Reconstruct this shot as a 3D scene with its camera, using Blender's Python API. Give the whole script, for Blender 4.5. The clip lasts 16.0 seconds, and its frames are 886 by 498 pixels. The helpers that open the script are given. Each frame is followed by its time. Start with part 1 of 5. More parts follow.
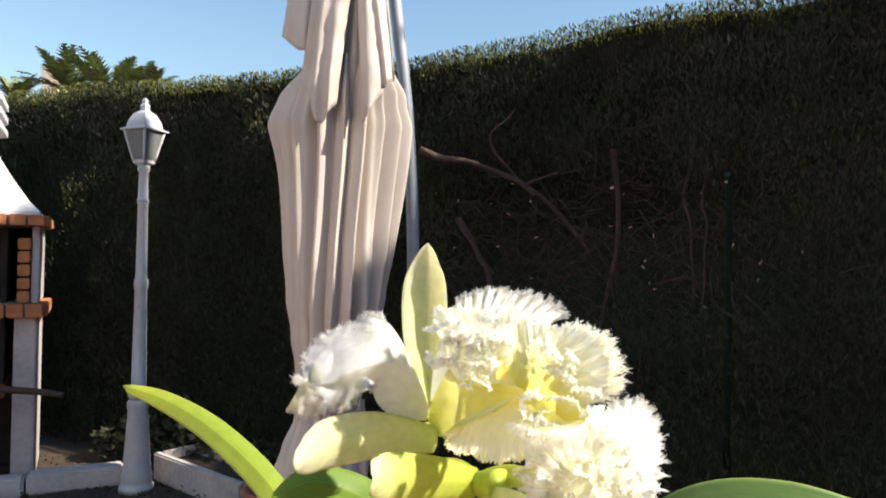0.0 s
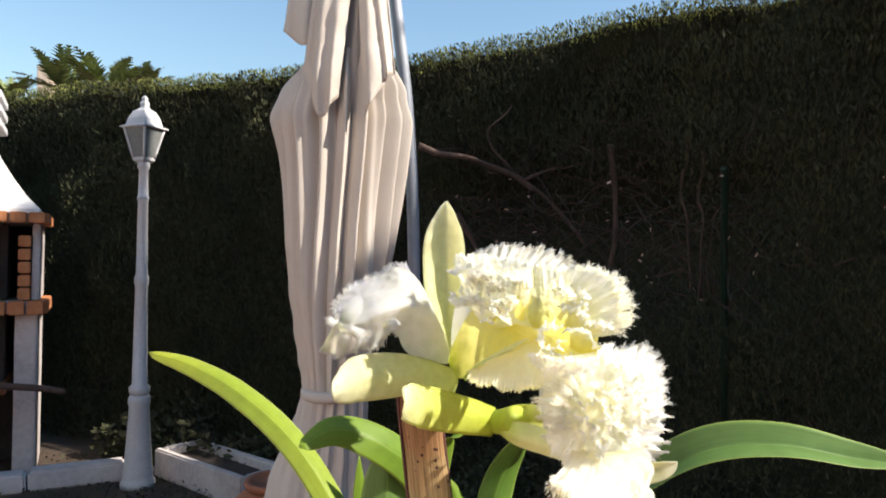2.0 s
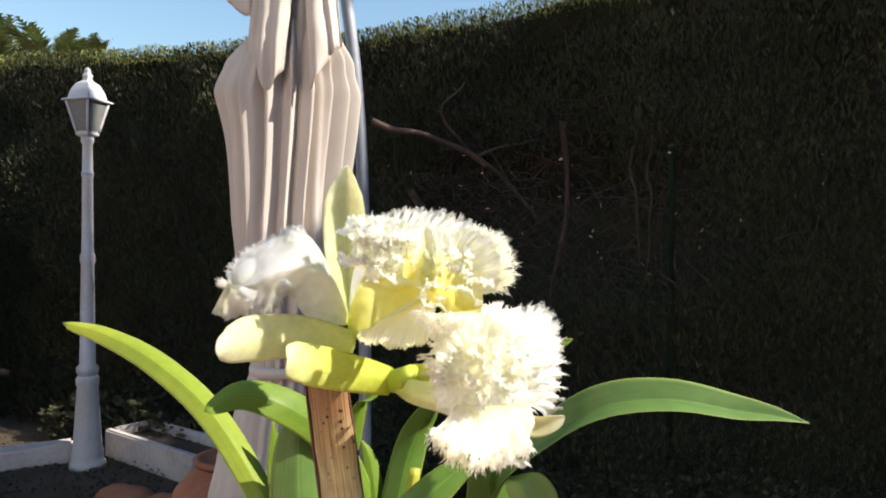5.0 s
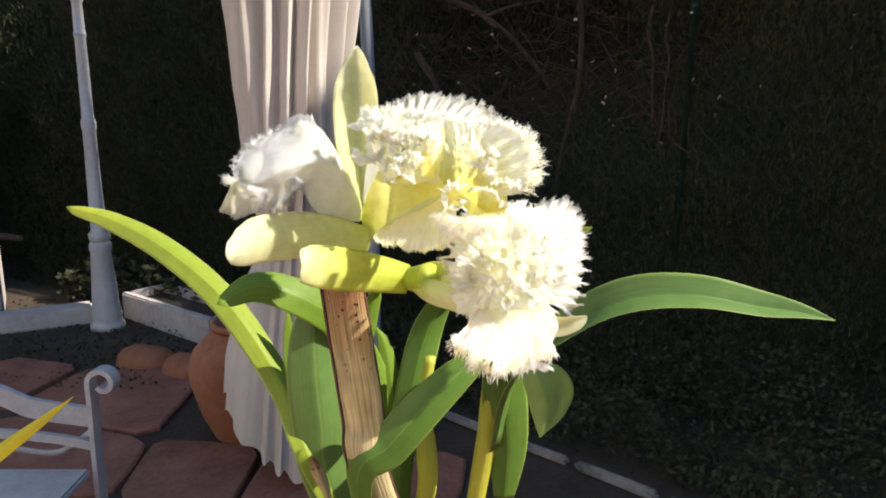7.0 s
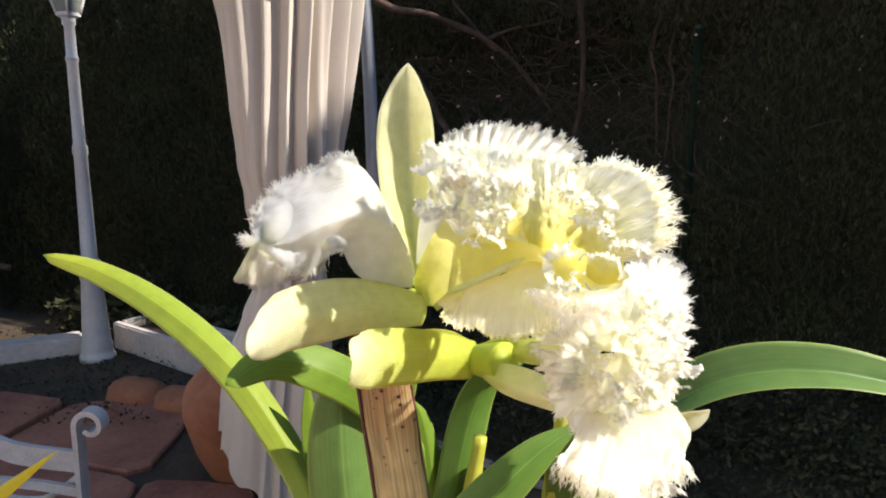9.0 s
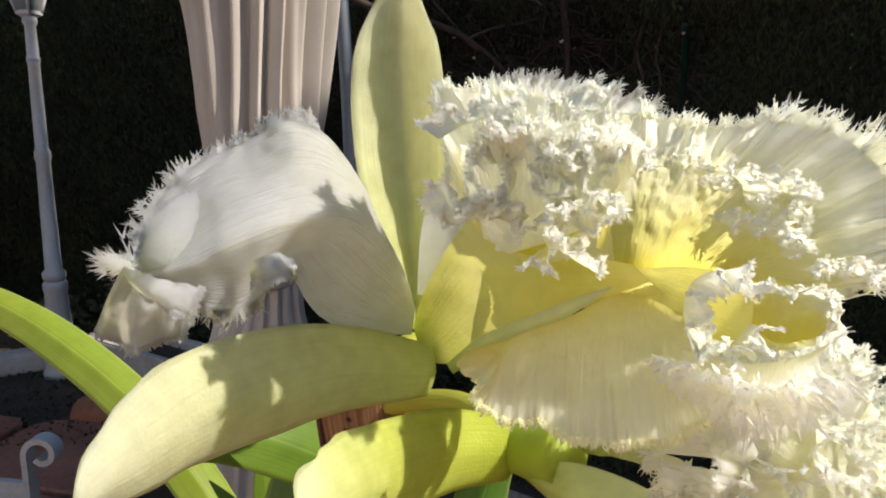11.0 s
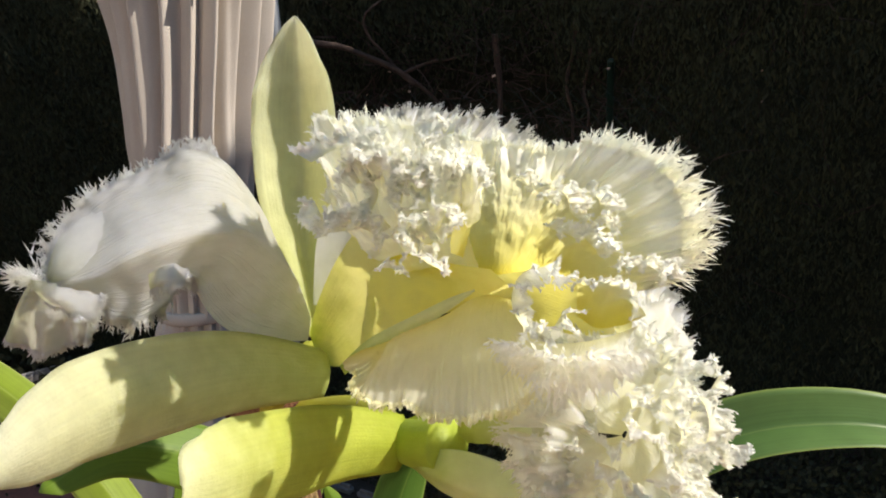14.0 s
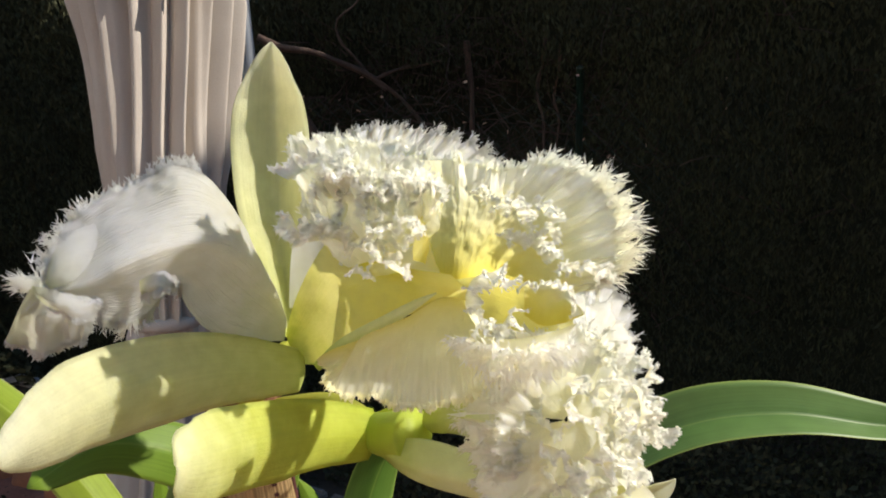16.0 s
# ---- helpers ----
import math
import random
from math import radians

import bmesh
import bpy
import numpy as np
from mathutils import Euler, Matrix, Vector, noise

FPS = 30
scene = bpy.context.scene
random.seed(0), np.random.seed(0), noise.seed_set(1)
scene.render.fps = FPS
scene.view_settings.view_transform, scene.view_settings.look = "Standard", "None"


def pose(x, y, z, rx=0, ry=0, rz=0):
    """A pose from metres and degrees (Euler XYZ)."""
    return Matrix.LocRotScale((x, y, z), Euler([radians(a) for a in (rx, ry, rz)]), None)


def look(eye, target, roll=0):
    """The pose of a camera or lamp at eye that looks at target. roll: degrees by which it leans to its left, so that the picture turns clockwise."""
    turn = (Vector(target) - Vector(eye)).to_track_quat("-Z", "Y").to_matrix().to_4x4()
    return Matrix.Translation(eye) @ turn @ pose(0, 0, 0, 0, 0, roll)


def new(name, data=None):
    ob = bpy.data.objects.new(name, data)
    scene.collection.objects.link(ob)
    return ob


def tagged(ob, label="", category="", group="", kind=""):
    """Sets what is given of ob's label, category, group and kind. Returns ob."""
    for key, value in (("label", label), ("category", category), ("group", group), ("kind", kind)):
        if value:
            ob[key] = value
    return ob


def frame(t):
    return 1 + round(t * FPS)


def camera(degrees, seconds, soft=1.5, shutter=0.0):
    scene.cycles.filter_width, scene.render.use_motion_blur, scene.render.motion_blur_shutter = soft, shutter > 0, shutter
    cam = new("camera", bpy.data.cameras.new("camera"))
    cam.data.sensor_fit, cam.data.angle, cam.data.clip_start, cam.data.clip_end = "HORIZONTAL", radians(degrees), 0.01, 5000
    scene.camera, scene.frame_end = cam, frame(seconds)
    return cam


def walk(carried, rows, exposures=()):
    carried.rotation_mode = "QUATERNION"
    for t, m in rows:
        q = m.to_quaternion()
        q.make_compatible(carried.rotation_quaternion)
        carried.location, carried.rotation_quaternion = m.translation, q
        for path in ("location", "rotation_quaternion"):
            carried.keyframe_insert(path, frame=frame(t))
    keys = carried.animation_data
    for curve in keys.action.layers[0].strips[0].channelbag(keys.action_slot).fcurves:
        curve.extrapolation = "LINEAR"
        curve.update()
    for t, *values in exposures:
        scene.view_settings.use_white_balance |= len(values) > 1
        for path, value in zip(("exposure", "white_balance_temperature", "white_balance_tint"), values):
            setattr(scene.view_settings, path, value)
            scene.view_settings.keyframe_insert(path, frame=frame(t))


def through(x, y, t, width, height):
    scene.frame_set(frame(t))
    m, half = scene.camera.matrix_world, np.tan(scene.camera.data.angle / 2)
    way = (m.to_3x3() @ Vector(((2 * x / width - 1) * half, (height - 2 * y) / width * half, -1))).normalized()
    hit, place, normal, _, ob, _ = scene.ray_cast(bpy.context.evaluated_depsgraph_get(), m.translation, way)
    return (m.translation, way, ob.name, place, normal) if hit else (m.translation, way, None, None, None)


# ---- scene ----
cam = camera(66.0, 16.0, 1.9)
PATH = [
    (0, (0.06575, 0.54653, 1.16761), (-0.14664, 2.53491, 1.20301), 0.90),
    (0.5, (0.06120, 0.54460, 1.15928), (-0.15609, 2.53255, 1.18775), 0.82),
    (1, (0.05336, 0.53762, 1.15459), (-0.16575, 2.52534, 1.18563), 0.83),
    (1.5, (0.05400, 0.52367, 1.14899), (-0.14416, 2.51350, 1.18522), 0.82),
    (2, (0.05656, 0.51983, 1.14294), (-0.14510, 2.50931, 1.17894), 0.63),
    (2.5, (0.05817, 0.51870, 1.13564), (-0.14669, 2.50777, 1.17606), 0.70),
    (3, (0.06576, 0.50457, 1.11948), (-0.13609, 2.49382, 1.16604), 0.74),
    (5.5, (0.09295, 0.52074, 1.13692), (0.02197, 2.51706, 1.03858), 0.47),
    (6, (0.08821, 0.52377, 1.13704), (0.01642, 2.50419, 0.86729), 0.59),
    (6.5, (0.08738, 0.53143, 1.14587), (0.00054, 2.48350, 0.71938), 0.49),
    (7, (0.08343, 0.53945, 1.14855), (-0.01533, 2.49257, 0.72953), 0.58),
    (7.5, (0.07346, 0.53236, 1.14034), (0.00269, 2.49834, 0.77990), 0.51),
    (8, (0.06646, 0.53351, 1.13200), (-0.00886, 2.50543, 0.80661), 0.51),
    (8.5, (0.05555, 0.56959, 1.15379), (-0.02626, 2.53609, 0.79857), 0.33),
    (11, (0.03211, 0.72357, 1.13703), (0.00956, 2.69455, 0.79832), 0.09),
    (11.5, (0.03547, 0.72033, 1.13720), (0.06361, 2.69781, 0.83923), 0.19),
    (12, (0.03678, 0.71909, 1.13629), (0.07549, 2.69853, 0.85288), 0.23),
    (12.5, (0.04329, 0.71208, 1.12889), (0.09368, 2.69425, 0.86725), -0.12),
    (13, (0.04079, 0.71034, 1.13189), (0.09984, 2.69073, 0.85880), -0.25),
    (13.5, (0.04171, 0.70520, 1.13684), (0.14810, 2.68346, 0.86263), -0.11),
    (14, (0.04591, 0.70204, 1.13537), (0.19358, 2.68111, 0.88745), -0.35),
    (14.5, (0.04563, 0.69635, 1.13339), (0.21932, 2.67594, 0.90738), -0.59),
    (15, (0.05114, 0.68908, 1.13325), (0.24458, 2.66719, 0.91034), -0.31),
    (15.5, (0.04960, 0.68424, 1.13652), (0.26359, 2.65977, 0.90967), -0.36),
    (16, (0.04702, 0.68408, 1.13830), (0.27239, 2.65733, 0.90278), -0.33),
]
walk(cam, [(t, look(eye, target, roll)) for t, eye, target, roll in PATH],
     [(0.0, 1.42, 7000, 14), (8.7, 1.42, 7000, 14), (10.8, 0.78, 6970, 12), (16.0, 0.78, 6970, 12)])

# ---- light ----
SUN_TO = Vector((0.757, -0.16, 0.634)).normalized()
world = bpy.data.worlds.new("sky")
scene.world = world
world.use_nodes = True
wn = world.node_tree
sky = wn.nodes.new("ShaderNodeTexSky")
sky.sky_type, sky.sun_disc = "NISHITA", False
sky.sun_elevation = math.asin(SUN_TO.z)
sky.air_density, sky.dust_density, sky.ozone_density, sky.altitude = 1.9, 0.0, 8.0, 0
sky.sun_rotation = math.atan2(SUN_TO.x, SUN_TO.y)
wn.links.new(sky.outputs[0], wn.nodes["Background"].inputs[0])
wn.nodes["Background"].inputs[1].default_value = 0.072
sun = new("sun", bpy.data.lights.new("sun", "SUN"))
sun.data.energy, sun.data.angle, sun.data.color = 3.6, radians(0.5), (1.0, 0.965, 0.90)
sun.matrix_world = look((0, 0, 0), -SUN_TO)


# ---- materials ----
def nodes_of(name):
    m = bpy.data.materials.new(name)
    m.use_nodes = True
    return m, m.node_tree, m.node_tree.nodes["Principled BSDF"]


def add(nt, kind, **values):
    n = nt.nodes.new("ShaderNode" + kind)
    for k, v in values.items():
        n.inputs[k].default_value = v
    return n


def surface(name, a, b, scale=20.0, rough=0.6, bump=0.3, fine=8.0, metal=0.0, island=0.0, stretch=(1, 1, 1), spots=None):
    """Two tones mixed by a coarse and a fine noise, with relief from the fine one."""
    m, nt, p = nodes_of(name)
    tc = add(nt, "TexCoord")
    mp = add(nt, "Mapping", Scale=stretch)
    nt.links.new(tc.outputs["Object"], mp.inputs[0])
    n1 = add(nt, "TexNoise", Scale=scale, Detail=6.0, Roughness=0.6)
    n2 = add(nt, "TexNoise", Scale=scale * fine, Detail=4.0)
    nt.links.new(mp.outputs[0], n1.inputs[0])
    nt.links.new(mp.outputs[0], n2.inputs[0])
    mix = add(nt, "Math")
    mix.operation = "MULTIPLY_ADD"
    nt.links.new(n2.outputs[0], mix.inputs[0])
    mix.inputs[1].default_value = 0.45
    nt.links.new(n1.outputs[0], mix.inputs[2])
    ramp = add(nt, "ValToRGB")
    ramp.color_ramp.elements[0].position, ramp.color_ramp.elements[1].position = 0.45, 0.95
    ramp.color_ramp.elements[0].color, ramp.color_ramp.elements[1].color = (*a, 1), (*b, 1)
    nt.links.new(mix.outputs[0], ramp.inputs[0])
    out = ramp.outputs[0]
    if spots:
        ns = add(nt, "TexVoronoi", Scale=spots[1])
        nt.links.new(mp.outputs[0], ns.inputs[0])
        rs = add(nt, "ValToRGB")
        rs.color_ramp.elements[0].position, rs.color_ramp.elements[1].position = 0.12, 0.25
        rs.color_ramp.elements[0].color, rs.color_ramp.elements[1].color = (1, 1, 1, 1), (0, 0, 0, 1)
        nt.links.new(ns.outputs[0], rs.inputs[0])
        mm = add(nt, "MixRGB", Color2=(*spots[0], 1))
        nt.links.new(rs.outputs[0], mm.inputs[0])
        nt.links.new(out, mm.inputs[1])
        out = mm.outputs[0]
    if island:
        geo = add(nt, "NewGeometry")
        hsv = add(nt, "HueSaturation")
        mr = add(nt, "MapRange", **{"To Min": 1 - island, "To Max": 1 + island})
        nt.links.new(geo.outputs["Random Per Island"], mr.inputs[0])
        nt.links.new(mr.outputs[0], hsv.inputs["Value"])
        nt.links.new(out, hsv.inputs["Color"])
        out = hsv.outputs[0]
    nt.links.new(out, p.inputs["Base Color"])
    p.inputs["Roughness"].default_value, p.inputs["Metallic"].default_value = rough, metal
    b_ = add(nt, "Bump", Strength=bump, Distance=0.004)
    nt.links.new(n2.outputs[0], b_.inputs["Height"])
    nt.links.new(b_.outputs[0], p.inputs["Normal"])
    return m


def thin(name, stops, through=0.45, rough=0.5, veins=60.0, vein_depth=0.25, glow=None, spots=None, noise_scale=180.0, mottled=0.12, soft=0.0, reach=0.006, streak=0.0, margin=None):
    """Petal or leaf tissue: pigment along the blade (u), veins across (v), light passing through."""
    m, nt, p = nodes_of(name)
    uv = add(nt, "UVMap")
    sep = add(nt, "SeparateXYZ")
    nt.links.new(uv.outputs[0], sep.inputs[0])
    tc = add(nt, "TexCoord")
    ns = add(nt, "TexNoise", Scale=noise_scale, Detail=5.0)
    nt.links.new(tc.outputs["Object"], ns.inputs[0])
    jog = add(nt, "Math")
    jog.operation = "MULTIPLY_ADD"
    nt.links.new(ns.outputs[0], jog.inputs[0])
    jog.inputs[1].default_value = 0.25
    nt.links.new(sep.outputs[0], jog.inputs[2])
    off = add(nt, "Math")
    off.operation = "SUBTRACT"
    nt.links.new(jog.outputs[0], off.inputs[0])
    off.inputs[1].default_value = 0.105
    ramp = add(nt, "ValToRGB")
    els = ramp.color_ramp.elements
    while len(els) < len(stops):
        els.new(0.5)
    for e, (pos, col) in zip(els, stops):
        e.position, e.color = pos, (*col, 1)
    nt.links.new(off.outputs[0], ramp.inputs[0])
    hsv = add(nt, "HueSaturation")
    mr = add(nt, "MapRange", **{"To Min": 1 - mottled, "To Max": 1 + mottled})
    nt.links.new(ns.outputs[0], mr.inputs[0])
    nt.links.new(mr.outputs[0], hsv.inputs["Value"])
    nt.links.new(ramp.outputs[0], hsv.inputs["Color"])
    tone = hsv.outputs[0]
    if spots:
        vo = add(nt, "TexVoronoi", Scale=spots[1])
        nt.links.new(tc.outputs["Object"], vo.inputs[0])
        rs = add(nt, "ValToRGB")
        rs.color_ramp.elements[0].position, rs.color_ramp.elements[1].position = 0.10, 0.22
        rs.color_ramp.elements[0].color, rs.color_ramp.elements[1].color = (1, 1, 1, 1), (0, 0, 0, 1)
        nt.links.new(vo.outputs[0], rs.inputs[0])
        only = add(nt, "Math")
        only.operation = "MULTIPLY"
        high = add(nt, "MapRange", **{"From Min": 0.5, "From Max": 0.66})
        nt.links.new(off.outputs[0], high.inputs[0])
        nt.links.new(rs.outputs[0], only.inputs[0])
        nt.links.new(high.outputs[0], only.inputs[1])
        mm = add(nt, "MixRGB", Color2=(*spots[0], 1))
        nt.links.new(only.outputs[0], mm.inputs[0])
        nt.links.new(tone, mm.inputs[1])
        tone = mm.outputs[0]
    # ribs along the blade
    cmb = add(nt, "CombineXYZ")
    k1 = add(nt, "Math")
    k1.operation = "MULTIPLY"
    nt.links.new(sep.outputs[1], k1.inputs[0])
    k1.inputs[1].default_value = veins
    k2 = add(nt, "Math")
    k2.operation = "MULTIPLY"
    nt.links.new(sep.outputs[0], k2.inputs[0])
    k2.inputs[1].default_value = 4.0
    nt.links.new(k1.outputs[0], cmb.inputs[0])
    nt.links.new(k2.outputs[0], cmb.inputs[1])
    vn = add(nt, "TexNoise", Scale=1.0, Detail=4.0)
    nt.links.new(cmb.outputs[0], vn.inputs[0])
    if streak:
        st = add(nt, "HueSaturation")
        sr = add(nt, "MapRange", **{"From Min": 0.3, "From Max": 0.7, "To Min": 1 - streak, "To Max": 1 + streak})
        nt.links.new(vn.outputs[0], sr.inputs[0])
        nt.links.new(sr.outputs[0], st.inputs["Value"])
        nt.links.new(tone, st.inputs["Color"])
        tone = st.outputs[0]
    if margin:
        # paler edge and midrib of a leaf
        mv = add(nt, "ValToRGB")
        el = mv.color_ramp.elements
        while len(el) < 7:
            el.new(0.5)
        for e, (pos, k) in zip(el, ((0.0, 0.8), (0.035, 0.1), (0.47, 0.0), (0.5, 0.28), (0.53, 0.0), (0.965, 0.1), (1.0, 0.8))):
            e.position, e.color = pos, (k, k, k, 1)
        nt.links.new(sep.outputs[1], mv.inputs[0])
        mg = add(nt, "MixRGB", Color2=(*margin, 1))
        nt.links.new(mv.outputs[0], mg.inputs[0])
        nt.links.new(tone, mg.inputs[1])
        tone = mg.outputs[0]
    b_ = add(nt, "Bump", Strength=vein_depth, Distance=0.002)
    nt.links.new(vn.outputs[0], b_.inputs["Height"])
    if soft:
        # glistening cells
        cells = add(nt, "TexNoise", Scale=1300.0, Detail=2.0)
        nt.links.new(tc.outputs["Object"], cells.inputs[0])
        fine = add(nt, "Bump", Strength=0.22, Distance=0.0006)
        nt.links.new(cells.outputs[0], fine.inputs["Height"])
        nt.links.new(fine.outputs[0], b_.inputs["Normal"])
    nt.links.new(tone, p.inputs["Base Color"])
    p.inputs["Roughness"].default_value, p.inputs["Specular IOR Level"].default_value = rough, 0.3
    nt.links.new(b_.outputs[0], p.inputs["Normal"])
    if soft:
        p.subsurface_method = "BURLEY"
        p.inputs["Subsurface Weight"].default_value = soft
        p.inputs["Subsurface Scale"].default_value = reach
        p.inputs["Subsurface Radius"].default_value = (1.0, 0.9, 0.55)
    tr = add(nt, "BsdfTranslucent")
    tint = add(nt, "MixRGB", Fac=0.45)
    tint.blend_type = "MULTIPLY"
    tint.inputs[2].default_value = (*(glow or (1, 1, 1)), 1)
    nt.links.new(tone, tint.inputs[1])
    nt.links.new(tint.outputs[0], tr.inputs[0])
    nt.links.new(b_.outputs[0], tr.inputs["Normal"])
    mx = add(nt, "MixShader", Fac=through)
    nt.links.new(p.outputs[0], mx.inputs[1])
    nt.links.new(tr.outputs[0], mx.inputs[2])
    nt.links.new(mx.outputs[0], nt.nodes["Material Output"].inputs[0])
    return m


WHITE, LIME = (0.82, 0.82, 0.79), (0.50, 0.58, 0.06)
M_PETAL = thin("petal_white", [(0.0, (0.76, 0.79, 0.50)), (0.25, (0.82, 0.82, 0.69)), (0.6, WHITE)], 0.46, 0.55, 90, 0.75, (1, 0.97, 0.85), soft=0.6)
M_SEPAL = thin("sepal_cream_green", [(0.0, (0.63, 0.68, 0.20)), (0.35, (0.68, 0.69, 0.37)), (0.9, (0.70, 0.70, 0.51))], 0.46, 0.5, 26, 0.12, (1, 0.98, 0.7), mottled=0.18, soft=0.5, streak=0.03)
M_PODSEPAL = thin("sepal_pale_lime", [(0.0, (0.50, 0.60, 0.12)), (0.4, (0.70, 0.74, 0.38)), (1.0, (0.80, 0.81, 0.56))], 0.40, 0.42, 22, 0.12, (1, 1, 0.7), soft=0.6)
M_GREENSEPAL = thin("sepal_lime", [(0.0, LIME), (0.5, (0.60, 0.65, 0.15)), (1.0, (0.78, 0.79, 0.50))], 0.46, 0.45, 26, 0.12, (1, 1, 0.6), mottled=0.16, soft=0.5, streak=0.03)
M_LIP = thin("lip_white_lemon", [(0.0, (0.90, 0.80, 0.16)), (0.32, (0.93, 0.88, 0.36)), (0.68, (0.95, 0.93, 0.64)), (0.92, (0.95, 0.95, 0.88))], 0.66, 0.5, 130, 0.35, (1, 0.99, 0.92), mottled=0.06, soft=0.7, reach=0.011)
M_FRILL = thin("frill_white", [(0.0, (0.94, 0.92, 0.62)), (0.35, (0.95, 0.94, 0.78)), (0.8, (0.95, 0.95, 0.90))], 0.62, 0.5, 90, 0.3, (1, 0.99, 0.93), mottled=0.06, soft=0.7, reach=0.009)
M_FAN = thin("lip_cream", [(0.0, (0.90, 0.82, 0.24)), (0.4, (0.93, 0.89, 0.48)), (1.0, (0.94, 0.92, 0.72))], 0.62, 0.5, 60, 0.2, (1, 0.99, 0.85), mottled=0.06, soft=0.7, reach=0.011)
M_TUBE = thin("lip_tube_lime", [(0.0, (0.46, 0.57, 0.05)), (0.18, (0.80, 0.80, 0.18)), (0.42, (0.93, 0.89, 0.36)), (0.75, (0.93, 0.86, 0.24)), (1.0, (0.94, 0.90, 0.45))], 0.50, 0.45, 30, 0.15, (1, 0.98, 0.6), soft=0.6)
M_OVARY = thin("ovary_lime", [(0.0, (0.36, 0.48, 0.05)), (1.0, (0.46, 0.56, 0.08))], 0.35, 0.45, 20, 0.1, (1, 1, 0.6), soft=0.5)
PALE_EDGE = (0.30, 0.38, 0.09)
M_LEAF = thin("leaf_green", [(0.0, (0.13, 0.22, 0.02)), (0.5, (0.11, 0.21, 0.02)), (1.0, (0.14, 0.23, 0.02))], 0.24, 0.5, 30, 0.05, (0.95, 1, 0.35), noise_scale=110.0, mottled=0.2, streak=0.10, margin=PALE_EDGE)
M_LEAF_DEEP = thin("leaf_deep_green", [(0.0, (0.07, 0.15, 0.02)), (1.0, (0.08, 0.17, 0.025))], 0.20, 0.48, 30, 0.05, (0.9, 1, 0.35), noise_scale=110.0, mottled=0.2, streak=0.10, margin=PALE_EDGE)
M_LEAF_PALE = thin("leaf_pale_green", [(0.0, (0.17, 0.27, 0.07)), (1.0, (0.20, 0.31, 0.10))], 0.25, 0.40, 30, 0.05, (0.95, 1, 0.5), noise_scale=110.0, mottled=0.2, streak=0.08, margin=PALE_EDGE)
M_LEAF_BLUE = thin("leaf_mid_green", [(0.0, (0.09, 0.17, 0.04)), (1.0, (0.10, 0.19, 0.05))], 0.16, 0.42, 30, 0.05, (0.9, 1, 0.5), noise_scale=110.0, mottled=0.2, streak=0.10, margin=PALE_EDGE)
M_LEAF_LIGHT = thin("leaf_yellow_green", [(0.0, (0.25, 0.33, 0.03)), (0.7, (0.25, 0.34, 0.03)), (1.0, (0.34, 0.38, 0.03))], 0.32, 0.5, 30, 0.05, (1, 1, 0.4), noise_scale=110.0, mottled=0.2, streak=0.10, margin=(0.55, 0.62, 0.2))
M_LEAF_YELLOW = thin("leaf_yellowing", [(0.0, (0.34, 0.40, 0.03)), (1.0, (0.75, 0.58, 0.02))], 0.35, 0.45, 22, 0.15, (1, 0.95, 0.4), noise_scale=60.0)
M_BULB = thin("pseudobulb", [(0.0, (0.44, 0.42, 0.05)), (1.0, (0.46, 0.48, 0.07))], 0.25, 0.45, 12, 0.3, (1, 1, 0.4), noise_scale=60.0)
M_SHEATH = thin("dry_sheath", [(0.0, (0.48, 0.41, 0.22)), (0.60, (0.46, 0.37, 0.18)), (0.80, (0.30, 0.17, 0.08)), (1.0, (0.18, 0.085, 0.05))], 0.12, 0.55, 60, 0.5, (1, 0.8, 0.4), ((0.05, 0.012, 0.018), 170), 70.0, 0.35, streak=0.42)
M_SHEATH_EDGE = surface("sheath_edge", (0.05, 0.015, 0.02), (0.12, 0.04, 0.035), 60, 0.6, 0.2)
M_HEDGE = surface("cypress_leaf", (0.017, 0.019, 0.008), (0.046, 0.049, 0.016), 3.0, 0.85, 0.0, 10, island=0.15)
# brighter copy of the leaf colour: sunlight on the hedge top is painted in
M_HEDGE_SUNLIT = surface("cypress_sunlit_tips", (0.12, 0.14, 0.03), (0.24, 0.26, 0.06), 3.0, 0.8, 0.0, 10, island=0.3)
# near-black, with the shade between the hedge's leaves put into the colour
M_HEDGE_SHADE = surface("hedge_inner_shade", (0.010, 0.012, 0.005), (0.026, 0.028, 0.011), 9, 0.95, 0.5)
M_BARK = surface("hedge_bark", (0.035, 0.021, 0.016), (0.11, 0.066, 0.048), 30, 0.9, 0.8, stretch=(1, 1, 0.3))
M_DRYLEAF = surface("dry_leaf", (0.34, 0.15, 0.08), (0.62, 0.45, 0.36), 30, 0.8, 0.2, island=0.3)
M_TWIG = surface("dry_twig", (0.024, 0.015, 0.012), (0.08, 0.048, 0.036), 30, 0.9, 0.5)
M_CANVAS = surface("canvas", (0.43, 0.378, 0.325), (0.54, 0.487, 0.425), 2.5, 0.85, 0.25, 150)
M_GREYMETAL = surface("grey_metal", (0.30, 0.32, 0.35), (0.40, 0.42, 0.45), 6, 0.45, 0.05, 10, metal=0.2)
M_LAMPPAINT = surface("white_lamp_paint", (0.42, 0.41, 0.41), (0.54, 0.53, 0.52), 8, 0.5, 0.15, 8)
M_LAMPGLASS = surface("frosted_lamp_pane", (0.13, 0.14, 0.13), (0.20, 0.21, 0.20), 10, 0.2, 0.05)
M_TERRA = surface("terracotta", (0.20, 0.065, 0.03), (0.36, 0.14, 0.07), 4, 0.85, 0.3, 10)
